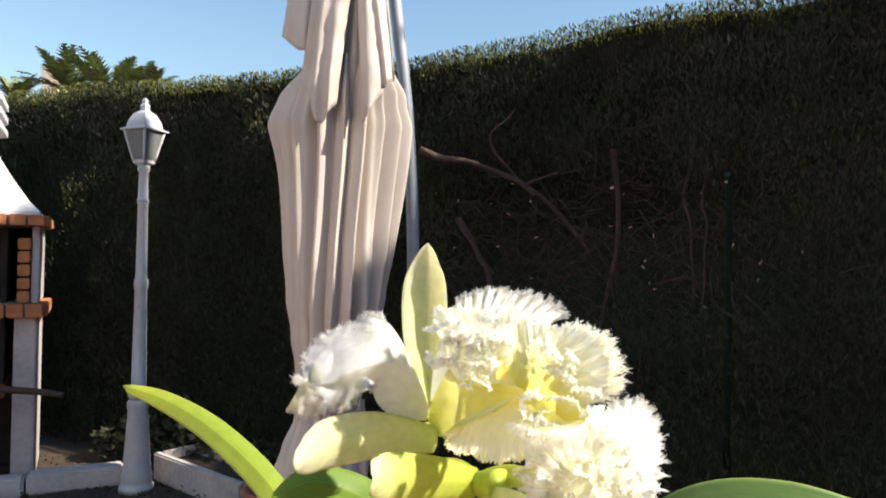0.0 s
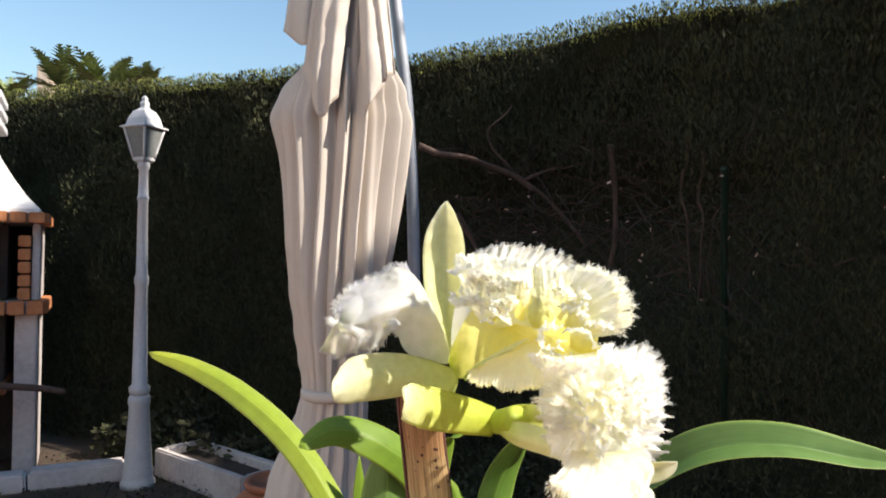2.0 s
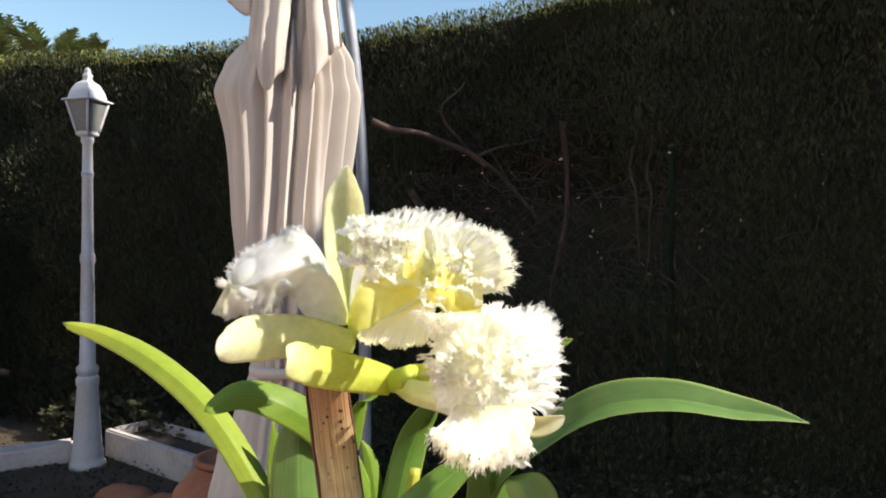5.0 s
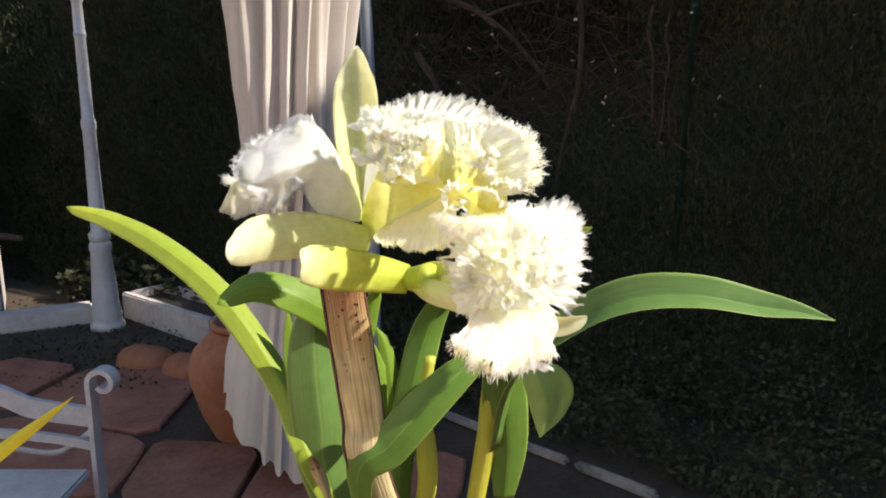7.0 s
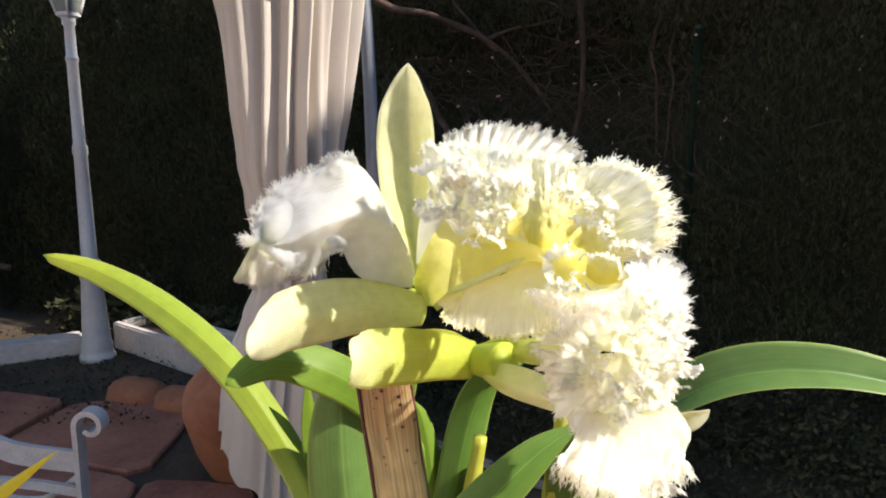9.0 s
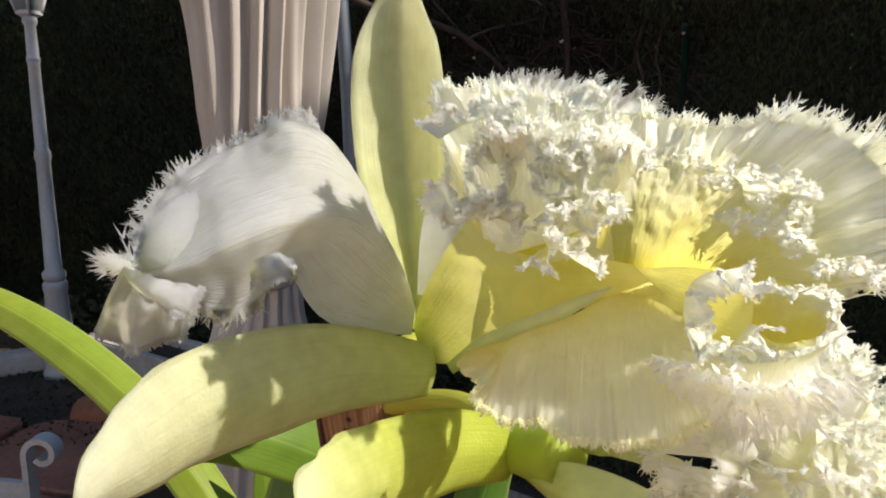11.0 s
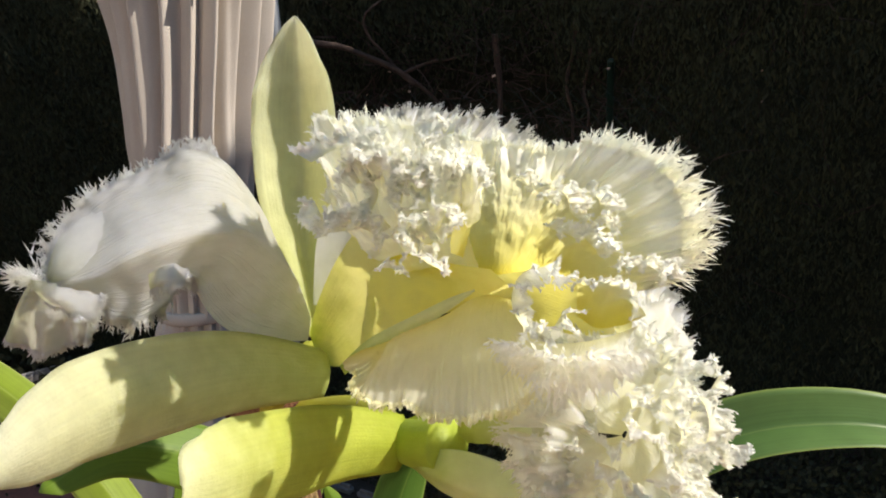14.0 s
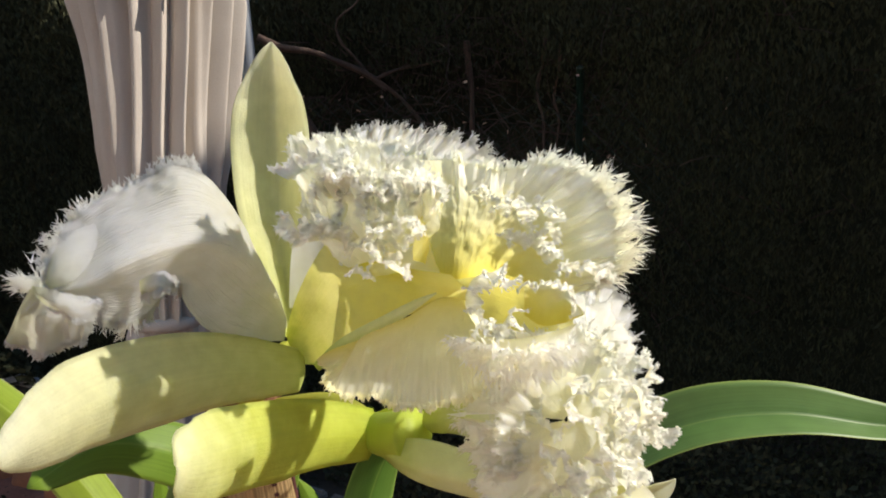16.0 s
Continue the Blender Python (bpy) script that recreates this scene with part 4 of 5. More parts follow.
AX = [(-0.40, 2.35), (-0.435, 1.60), (-0.45, 1.2), (-0.455, 0.78), (-0.50, 0.45), (-0.53, 0.10)]


def axis_x(z):
    for (x0, z0), (x1, z1) in zip(AX, AX[1:]):
        if z >= z1:
            return x0 + (x1 - x0) * (z0 - z) / (z0 - z1)
    return AX[-1][0]


def canopy(rows, n, pleats, depth, seed, ragged, squash=0.8, lean=0.0, bulge=1.0, hem=None):
    """Folded cloth round the axis: rows of (height, radius), with pleats that wander down the cloth."""
    zs = [z for z, _ in rows]
    vs, fs = [], []
    m = 70
    for i in range(m + 1):
        z = zs[0] + (zs[-1] - zs[0]) * i / m
        for (z0, r0), (z1, r1) in zip(rows, rows[1:]):
            if z1 <= z <= z0:
                f = (z0 - z) / (z0 - z1)
                f = f * f * (3 - 2 * f)
                rad = r0 + (r1 - r0) * f
                break
        for k in range(n):
            a = 2 * math.pi * k / n
            w = pleats * a + seed + 0.9 * math.sin(2.1 * z + seed) + 4.4 * noise.noise(Vector((math.cos(a) * 1.5 + seed, math.sin(a) * 1.5, z * 1.1 + seed)))
            fold = math.sin(w) * 0.18 + (2 * abs(math.sin(w / 2)) - 1) * 0.5 + 0.4 * math.sin(2.0 * w + 1.3) * noise.noise(Vector((math.cos(a) * 3, math.sin(a) * 3, z * 0.8)))
            big = 0.22 * noise.noise(Vector((math.cos(a) * 1.1 + seed, math.sin(a) * 1.1, z * 1.6)))
            strength = 0.75 + 0.9 * noise.noise(Vector((math.cos(a) * 1.9, math.sin(a) * 1.9 + seed, z * 1.5)))
            strength *= 0.65 + 0.35 * math.cos(a)
            rr = rad * (1 + 1.35 * depth * strength * fold + big + (0.36 if math.cos(a) < 0 else 0.0) * abs(math.cos(a)) * bulge * math.exp(-((z - 1.58) / 0.12) ** 2))
            drop = ragged * (0.5 + 0.5 * math.sin(4 * a + seed)) * (i / m) ** 4
            zz = z if hem is None else zs[0] + (z - zs[0]) * hem(a, w)
            vs.append((axis_x(z) + lean * (zs[0] - z) + rr * math.cos(a), UY + rr * squash * math.sin(a), zz - drop))
    for i in range(m):
        for k in range(n):
            fs.append((i * n + k, i * n + (k + 1) % n, (i + 1) * n + (k + 1) % n, (i + 1) * n + k))
    return mesh_of("cloth", vs, fs, M_CANVAS)


part("canopy", canopy([(1.73, 0.08807), (1.62, 0.1186), (1.53, 0.1348), (1.4, 0.1375), (1.2, 0.1348), (1.06, 0.1276), (0.95, 0.1096), (0.86, 0.09257), (0.8, 0.07909), (0.765, 0.07549)], 560, 17, 0.42, 0.4, 0.0), parasol, "pleated beige canvas canopy")
part("canopy_top", canopy([(2.4, 0.0528), (2.1, 0.08624), (1.85, 0.1021), (1.72, 0.1038), (1.6, 0.1003), (1.52, 0.088)], 320, 9, 0.30, 1.7, 0.0, bulge=0.0), parasol, "gathered upper canvas")
part("skirt", canopy([(0.768, 0.082), (0.72, 0.090), (0.60, 0.112), (0.45, 0.135), (0.3, 0.150), (0.19, 0.155)], 420, 15, 0.20, 3.3, 0.0, lean=0.03, bulge=0.0, hem=lambda a, w: 1.0 + 0.26 * math.cos(a + 0.6) + 0.022 * math.sin(w)), parasol, "flaring canvas skirt with uneven hem")


def flap(top, low, seed):
    part("flap", sheet("flap", loft(top, low, 40, 24, 0.012, 0.6, 0.5, 0.008, 0.006, 11.0, pleat=0.010, pleats=2.4, seed=seed), M_CANVAS, 0.003), parasol, "hanging pointed canvas flap")


flap([(-0.5679, 2.42, 2.045), (-0.514, 2.38, 2.025), (-0.4438, 2.36, 2.013)], [(-0.6002, 2.41, 1.795), (-0.5194, 2.36, 1.737), (-0.4615, 2.35, 1.79)], 0.3)
flap([(-0.4838, 2.36, 2.014), (-0.4384, 2.34, 2.003), (-0.3755, 2.34, 2.001)], [(-0.5229, 2.36, 1.66), (-0.4633, 2.31, 1.53), (-0.4147, 2.31, 1.585)], 1.9)
flap([(-0.3779, 2.35, 2.006), (-0.3386, 2.35, 2.004), (-0.3034, 2.37, 2.012)], [(-0.3432, 2.31, 1.525), (-0.2886, 2.32, 1.621), (-0.2654, 2.36, 1.659)], 4.1)
part("strap", lathe("strap", [(0.080, -0.015), (0.087, -0.011), (0.087, 0.011), (0.080, 0.015)], M_CANVAS, (axis_x(0.76), UY, 0.76), 40), parasol, "canvas tie strap")
part("hub", lathe("hub", [(0.03, 0), (0.05, 0.03), (0.05, 0.10), (0.02, 0.13)], M_GREYMETAL, (axis_x(2.4), UY, 2.38), 20), parasol)
part("mast", tube("mast", [(-0.3302, 2.62, 2.08), (-0.3072, 2.64, 1.872), (-0.2821, 2.66, 1.661), (-0.2647, 2.66, 1.444), (-0.2543, 2.66, 1.211), (-0.2485, 2.66, 0.9077), (-0.245, 2.66, 0.45), (-0.245, 2.66, 0.04)], 0.0195, M_GREYMETAL, 60, 16), parasol, "grey curved metal mast")
part("arm", tube("arm", [(-0.3302, 2.62, 2.08), (-0.40, 2.56, 2.42), (-0.41, 2.47, 2.50)], 0.0195, M_GREYMETAL, 16, 12), parasol, "grey metal arm")
part("base_plate", block("base_plate", (0.34, 0.34, 0.035), M_GREYMETAL, (-0.30, 2.66, 0.0), 12, 0.008), parasol)

# ---- beyond the hedge ----
def palm(x, y, z, size, seed):
    r = random.Random(seed)
    t = thing("palm_tree", "distant yellow-green palm above the hedge", "palm tree", "palms beyond the hedge")
    part("trunk", tube("trunk", [(x, y, 0), (x + 0.1, y, z * 0.5), (x, y, z - 0.72 * size)], lambda u: 0.22 - 0.05 * u + 0.01 * math.sin(60 * u), M_BARK, 40, 10), t)
    vs, fs = [], []
    for k in range(26):
        a = r.uniform(0, 2 * math.pi)
        lift = r.uniform(0.5, 2.6)
        d = Vector((math.cos(a), math.sin(a), lift)).normalized()
        p = Vector((x, y, z - 0.75 * size))
        l = 1.3 * size * r.uniform(0.7, 1.1)
        for j in range(14):
            p = p + d * l / 14
            d = (d + Vector((0, 0, -0.05))).normalized()
            s_ = d.cross(Vector((0, 0, 1))).normalized()
            lw = 0.28 * size * math.sin(math.pi * (j + 1.5) / 16)
            for sg in (-1, 1):
                b = len(vs)
                q = p + s_ * sg * lw + d * lw * 0.7 + Vector((0, 0, r.uniform(-0.3, 0.1) * lw))
                vs.extend((p - d * 0.055 * size, p + d * 0.055 * size, q))
                fs.append((b, b + 1, b + 2))
    part("crown", mesh_of("crown", vs, fs, M_PALM, smooth=False), t)


c1, c2, c3, c4 = Vector((-9.4, 14, 5.187)), Vector((-8.429, 14, 5.112)), Vector((-8.186, 15, 5.266)), Vector((-9.826, 13, 4.569))
palm(*c1, 0.80, 1)
palm(*c2, 0.84, 2)
palm(*c3, 0.55, 3)
palm(*c4, 0.5, 4)
hx = Vector((-15.65, 22, 6.445))
house = thing("house", "distant house with reddish tiled roof behind palms", "house")
part("wall", block("wall", (4.5, 4.0, hx.z - 0.3), M_HOUSE, (hx.x - 1.6, hx.y + 2, 0), 8, 0.03), house)
part("roof", block("roof", (5.0, 4.5, 0.42), M_ROOF, (hx.x - 1.6, hx.y + 2, hx.z - 0.3), 8, 0.05, 0.85), house)
cm = Vector((-16.04, 22, 7.447))
part("chimney", block("chimney", (0.5, 0.5, cm.z - hx.z + 0.4), M_HOUSE, (cm.x, cm.y + 0.6, hx.z - 0.1), 8, 0.03), house)

# unseen walls beside and behind the camera; the white one is added as fill light
tagged(new("bounce_wall", block("bounce_wall", (0.3, 4.0, 4.4), M_RENDER, (-2.0, -1.7, 0), 25, 0.02)), "unseen white wall added to bounce sunlight", "wall", kind="structure")
back = tagged(new("wall_south", block("wall_south", (16, 0.3, 3.2), M_HOUSE, (0, -4.0, 0), 0, 0.02)), "plain rendered house wall", "wall", kind="structure")


# ---- orchid on its table ----
table = thing("side_table", "weathered wooden side table under the orchid pot", "table")
part("tabletop", lathe("tabletop", [(0.155, 0.0), (0.16, 0.004), (0.16, 0.018), (0.155, 0.022)], M_WOOD, (0.04, 0.98, 0.60), 40), table)
for k in range(3):
    a = 2 * math.pi * k / 3 + 0.4
    part("leg", tube("leg", [(0.04 + 0.13 * math.cos(a), 0.98 + 0.13 * math.sin(a), 0.605), (0.04 + 0.12 * math.cos(a), 0.98 + 0.12 * math.sin(a), 0.32), (0.04 + 0.21 * math.cos(a), 0.98 + 0.21 * math.sin(a), 0.02)], 0.011, M_WOOD, 14, 8), table)
pot = thing("flower_pot", "terracotta flower pot holding the orchid", "pot")
part("body", lathe("body", [(0.055, 0.0), (0.058, 0.004), (0.078, 0.125), (0.086, 0.127), (0.088, 0.155), (0.080, 0.156), (0.076, 0.135)], M_TERRA, (0.05, 0.98, 0.622), 36), pot)
part("bark_chips", lathe("bark_chips", [(0.05, 0.11), (0.074, 0.135), (0.05, 0.142), (0.01, 0.148)], M_BARK, (0.05, 0.98, 0.622), 30), pot, "dark bark growing medium")

orchid = thing("orchid_plant", "blooming orchid with two fringed cream-white flowers and strap leaves", "orchid")
orng = random.Random(21)


def leaf(points, width, s0, s1, mat=None, label="", **kw):
    kw.setdefault("keel", 0.35)
    kw.setdefault("tip", 0.75)
    kw.setdefault("base", 0.45)
    return part("leaf", sheet("leaf", blade(points, width, s0, s1, **kw), mat or M_LEAF, 0.0016), orchid, label)


ROOT = (0.03, 0.975, 0.77)
# long arching leaf
leaf([ROOT, (-0.0251, 0.96, 0.9053), (-0.0545, 0.99, 0.9524), (-0.0989, 1.01, 1.006), (-0.1509, 1.03, 1.04), (-0.2029, 1.05, 1.058), (-0.243, 1.06, 1.065)], 0.0215, (0.45, 0.68, 0.42), (0.35, 0.6, 0.6), M_LEAF_LIGHT, label="long arching yellow-green strap leaf", peak=0.5, tip=0.4, keel=0.45)
# curled leaf whose tip turns over
leaf([ROOT, (0.0246, 0.99, 0.8989), (0.0152, 0.99, 0.9538), (-0.003, 0.975, 0.9983), (-0.0258, 0.955, 1.025), (-0.0513, 0.94, 1.037), (-0.0701, 0.922, 1.03)], 0.025, (0.8, 0.3, 0.4), (0.0, 0.75, 0.65), M_LEAF, "curled yellow-green leaf", peak=0.62, tip=0.45, keel=0.25)
# broad upright leaf with a smaller one behind
leaf([ROOT, (-0.0144, 0.965, 0.8862), (-0.0193, 0.963, 0.9322), (-0.0231, 0.965, 0.9749), (-0.0244, 0.968, 1.016)], 0.040, (1, 0.25, 0), (1, 0.3, 0.1), M_LEAF_BLUE, "broad green leaf", peak=0.6, tip=0.35, base=0.7)
leaf([ROOT, (-0.0331, 0.995, 0.9036), (-0.0467, 1, 0.9613), (-0.0504, 1, 1.004)], 0.016, (0.9, 0.5, 0), (0.6, 0.8, 0), M_LEAF, peak=0.5)
# leaf crossing before the stem
leaf([ROOT, (0.0101, 0.93, 0.9073), (0.0321, 0.925, 0.9405), (0.0575, 0.93, 0.9698), (0.0811, 0.94, 0.9898), (0.1021, 0.95, 1.001)], 0.026, (0.68, -0.25, -0.65), (0.62, -0.3, -0.7), M_LEAF_DEEP, "broad green leaf crossing before the stem", peak=0.45, tip=0.7, keel=0.2)
# leaves behind
leaf([ROOT, (0.031, 0.985, 0.8845), (0.0388, 0.99, 0.9418), (0.0481, 1, 0.9839), (0.0638, 1, 1.013), (0.0832, 1, 1.021)], 0.024, (0.9, 0.1, 0.3), (0.8, 0.2, 0.5), M_LEAF_DEEP, "dark green leaf behind the flowers", peak=0.5)
leaf([ROOT, (0.0294, 0.99, 0.8947), (0.0264, 0.995, 0.9394), (0.0201, 1, 0.9751), (0.0132, 1, 0.9916)], 0.016, (0.9, 0.3, 0), (0.8, 0.5, 0), peak=0.4)
leaf([ROOT, (0.0011, 0.99, 0.941), (0.0078, 0.99, 0.9906), (0.016, 0.99, 1.019), (0.0315, 0.99, 1.031)], 0.013, (0.9, 0.2, 0.2), (0.5, 0.2, 0.8), M_LEAF, peak=0.5)
# leaf pair low down beside the second bulb
leaf([(0.1059, 0.97, 0.8782), (0.1077, 0.968, 0.9125), (0.1053, 0.965, 0.9461), (0.1035, 0.965, 0.9772), (0.1103, 0.965, 0.9965)], 0.031, (1, 0, 0), (1, 0.1, 0), M_LEAF_DEEP, "dark green folded leaf", peak=0.5, tip=0.5, keel=0.4)
part("leaf", sheet("leaf", loft([(0.116, 0.948, 0.9857), (0.135, 0.945, 0.989), (0.1463, 0.945, 0.9738), (0.141, 0.944, 0.9555), (0.1263, 0.94, 0.9417)], [(0.1133, 0.948, 0.9838), (0.1133, 0.943, 0.9805), (0.1169, 0.941, 0.9689), (0.121, 0.94, 0.9546), (0.1256, 0.94, 0.9417)], 30, 16, 0.004, 0.62, 0.22), M_LEAF_PALE, 0.0014), orchid, "pale green leaf bent downwards to a point")
# long leaf on the sunny side
leaf([(0.1031, 0.97, 0.9196), (0.1136, 0.96, 0.9774), (0.1489, 0.945, 1.0161), (0.1775, 0.938, 1.0335), (0.2123, 0.932, 1.0384), (0.2474, 0.928, 1.0339), (0.2689, 0.924, 1.0326), (0.287, 0.92, 1.0301)], 0.026, (0.2, 0.7, 0.65), (0.1, 0.75, 0.65), M_LEAF_BLUE, "long arching green strap leaf", peak=0.4, tip=0.9, keel=0.6, base=0.9)
leaf([(0.128, 1.02, 1.017), (0.1482, 1.03, 1.052), (0.1679, 1.04, 1.06)], 0.012, (0.3, -0.2, 0.9), (0.3, -0.2, 0.9), peak=0.5)
# withered brown bract at the foot of the broad leaf
part("bract", sheet("bract", blade([(-0.0112, 0.945, 0.8879), (-0.0146, 0.942, 0.9028), (-0.0182, 0.94, 0.9144), (-0.0204, 0.941, 0.9215)], 0.008, (0.9, 0.3, 0.2), (0.7, 0.5, 0.2), keel=0.6, tip=0.6, base=0.5, peak=0.5, ruffle=0.0008), M_SHEATH, 0.0008), orchid, "dry brown bract")
# pseudobulbs
part("pseudobulb", tube("pseudobulb", [ROOT, (0.0504, 0.975, 0.8736), (0.0515, 0.975, 0.9075), (0.0481, 0.98, 0.9381), (0.0528, 0.985, 0.9769)], lambda u: 0.004 + 0.0036 * math.sin(math.pi * min(1, u * 1.1)), M_BULB, 30, 12), orchid, "swollen yellow-green stem")
part("pseudobulb", tube("pseudobulb", [(0.07, 0.975, 0.76), (0.0878, 0.975, 0.8832), (0.0937, 0.975, 0.925), (0.095, 0.975, 0.9614), (0.0983, 0.98, 0.9953)], lambda u: 0.004 + 0.0036 * math.sin(math.pi * min(1, u * 1.1)), M_BULB, 30, 12), orchid, "swollen yellow-green stem")
# dry flower sheath round the stem
sheath_pts = [(0.048, 0.965, 0.80), (0.018, 0.935, 0.9161), (0.0146, 0.935, 0.9501), (0.0109, 0.935, 0.9795), (0.0069, 0.935, 1.008), (0.0029, 0.93, 1.046), (0.0008, 0.925, 1.072)]
part("sheath", tube("sheath", sheath_pts, lambda u: 0.0123 + 0.0012 * math.sin(math.pi * u) + 0.0004 * math.sin(31 * u), M_SHEATH, 60, 24, 0.45), orchid, "dry brown spotted flower sheath")
for sgn in (-1, 1):
    edge_pts = [Vector(p) + Vector((sgn * (0.0122 + 0.0012 * math.sin(math.pi * k / 6)), -0.001, 0)) for k, p in enumerate(sheath_pts)]
    part("sheath_edge", tube("sheath_edge", edge_pts, 0.0010, M_SHEATH_EDGE, 40, 6), orchid, "dark purple-brown edge of the sheath")
part("flower_stalk", tube("flower_stalk", [(0.0037, 0.925, 1.055), (0.0162, 0.91, 1.071), (0.0216, 0.9, 1.081)], 0.0035, M_BULB, 12, 10), orchid)
part("flower_stalk", tube("flower_stalk", [(0.006, 0.93, 1.051), (0.0342, 0.915, 1.058), (0.05, 0.895, 1.056)], 0.0035, M_BULB, 12, 10), orchid)


def fringed(name, rows, mat, length, rim, label="", droop=0.15, every=1):
    ob = part(name, sheet(name, rows, mat), orchid, label)
    tagged(part("fringe", fringe_on(rim, mat, length, orng, every, droop), ob, "fine white branching fringe"), kind="stuff")
    return ob


# first flower: dorsal sepal, left petal, lower sepal
part("sepal", sheet("sepal", blade([(0.0242, 0.893, 1.087), (0.0199, 0.906, 1.113), (0.0182, 0.912, 1.142), (0.0186, 0.911, 1.163), (0.0194, 0.904, 1.177)], 0.0240, (1, 0.1, 0), (1, -0.05, 0), keel=-0.85, tip=0.62, base=0.35, peak=0.5, ruffle=0.0006), M_SEPAL, 0.0012), orchid, "upright cream-green pointed sepal")
pet = draped([(0.0230, 0.8890, 1.0906), (0.0184, 0.8860, 1.1049), (0.0129, 0.8820, 1.1225), (0.0044, 0.8800, 1.1357), (-0.0044, 0.8800, 1.1401), (-0.0158, 0.8820, 1.1347), (-0.0250, 0.8820, 1.1307), (-0.0315, 0.8780, 1.1251), (-0.0338, 0.8690, 1.1182), (-0.0298, 0.8550, 1.1119)],
           [(0.0235, 0.8860, 1.0948), (0.0216, 0.8790, 1.1052), (0.0180, 0.8710, 1.1133), (0.0126, 0.8640, 1.1192), (0.0057, 0.8570, 1.1202), (-0.0013, 0.8510, 1.1198), (-0.0073, 0.8470, 1.1177), (-0.0154, 0.8460, 1.1133), (-0.0223, 0.8470, 1.1110), (-0.0264, 0.8490, 1.1104)],
           [(0.0225, 0.8860, 1.0876), (0.0111, 0.8810, 1.0896), (0.0018, 0.8770, 1.0944), (-0.0019, 0.8730, 1.1030), (-0.0043, 0.8690, 1.1088), (-0.0085, 0.8650, 1.1019), (-0.0141, 0.8600, 1.0996), (-0.0194, 0.8560, 1.1039), (-0.0248, 0.8510, 1.1094), (-0.0283, 0.8490, 1.1122)],
           120, 56, 0.0009, 0.0020, 85.0)
fringed("petal", pet, M_PETAL, 0.0082, rim_of(pet, (True, True), True, 0.36, lambda u: 0.45 + 0.55 * u, 5), "white arching petal with fringed ruffled edge", droop=-0.12)
roll = loft([(-0.0280, 0.8530, 1.1136), (-0.0277, 0.8570, 1.1189), (-0.0249, 0.8620, 1.1232), (-0.0213, 0.8660, 1.1247)],
            [(-0.0255, 0.8490, 1.1110), (-0.0192, 0.8470, 1.1133), (-0.0169, 0.8530, 1.1184), (-0.0178, 0.8590, 1.1228)], 30, 16, 0.0030, 0.5, 0.4, 0.0006, 0.0008, 90.0)
fringed("petal_fold", roll, M_PETAL, 0.0018, rim_of(roll, (True, False), False, 0.0, lambda u: 1.0, 2), "rolled-over edge of the petal")
tail = loft([(-0.0290, 0.8480, 1.1119), (-0.0231, 0.8450, 1.1110), (-0.0175, 0.8450, 1.1097), (-0.0144, 0.8470, 1.1080)],
            [(-0.0390, 0.8540, 1.0977), (-0.0289, 0.8500, 1.0955), (-0.0211, 0.8490, 1.0980), (-0.0189, 0.8500, 1.0975)], 60, 24, 0.003, 0.4, 0.4, 0.0016, 0.002, 120.0, pleat=0.0012, pleats=3.5)
fringed("petal_tip", tail, M_PETAL, 0.0024, rim_of(tail, (False, True), True, 0.0, lambda u: 1.0, 4), "withered frilled tip of the petal")
knot = loft([(-0.0275, 0.8450, 1.1126), (-0.0186, 0.8400, 1.1121), (-0.0123, 0.8420, 1.1094)],
            [(-0.0238, 0.8430, 1.1078), (-0.0159, 0.8380, 1.1060), (-0.0141, 0.8400, 1.1043)], 40, 14, 0.003, 0.4, 0.4, 0.0020, 0.002, 150.0)
fringed("petal_fold", knot, M_PETAL, 0.0022, rim_of(knot, (False, True), True, 0.0, lambda u: 1.0, 3), "crumpled frilled fold of the petal")
flap = loft([(-0.0067, 0.8520, 1.1120), (-0.0032, 0.8500, 1.1140), (-0.0001, 0.8490, 1.1148), (0.0022, 0.8500, 1.1131)],
            [(-0.0055, 0.8500, 1.1083), (-0.0016, 0.8460, 1.1101), (0.0014, 0.8450, 1.1108), (0.0024, 0.8480, 1.1109)], 30, 16, 0.002, 0.5, 0.4, 0.0014, 0.002, 140.0)
fringed("petal_fold", flap, M_PETAL, 0.0030, rim_of(flap, (False, True), True, 0.0, lambda u: 1.0, 3), "upturned frilled edge of the petal")
part("sepal", sheet("sepal", blade([(0.0286, 0.884, 1.079), (0.008, 0.868, 1.0845), (-0.0091, 0.845, 1.0862), (-0.0166, 0.825, 1.086), (-0.0209, 0.812, 1.085)], 0.0232, (0.15, 0.35, 0.9), (0.1, 0.3, 0.9), keel=0.1, cup=0.35, tip=0.66, base=0.55, peak=0.45, ruffle=0.0005), M_SEPAL, 0.0012), orchid, "cream lower sepal")
part("petal", sheet("petal", blade([(0.0254, 0.892, 1.096), (0.0283, 0.894, 1.107), (0.0299, 0.895, 1.117), (0.0301, 0.896, 1.125)], 0.010, (1, 0.25, 0), (1, 0.2, 0), keel=0.1, cup=-0.4, tip=0.5, base=0.4, peak=0.5), M_PETAL), orchid, "small white folded petal edge")
# its right petal behind the lip
pet2 = spread([(0.0320, 0.9050, 1.1052), (0.0407, 0.9050, 1.1102), (0.0493, 0.9050, 1.1118)],
              [(0.0307, 0.9150, 1.1344), (0.0350, 0.9180, 1.1465), (0.0467, 0.9220, 1.1510), (0.0597, 0.9230, 1.1522), (0.0726, 0.9220, 1.1502), (0.0844, 0.9200, 1.1471), (0.0937, 0.9150, 1.1392)], 0.004, 0.0022, 12, 2.2, 30, 240)
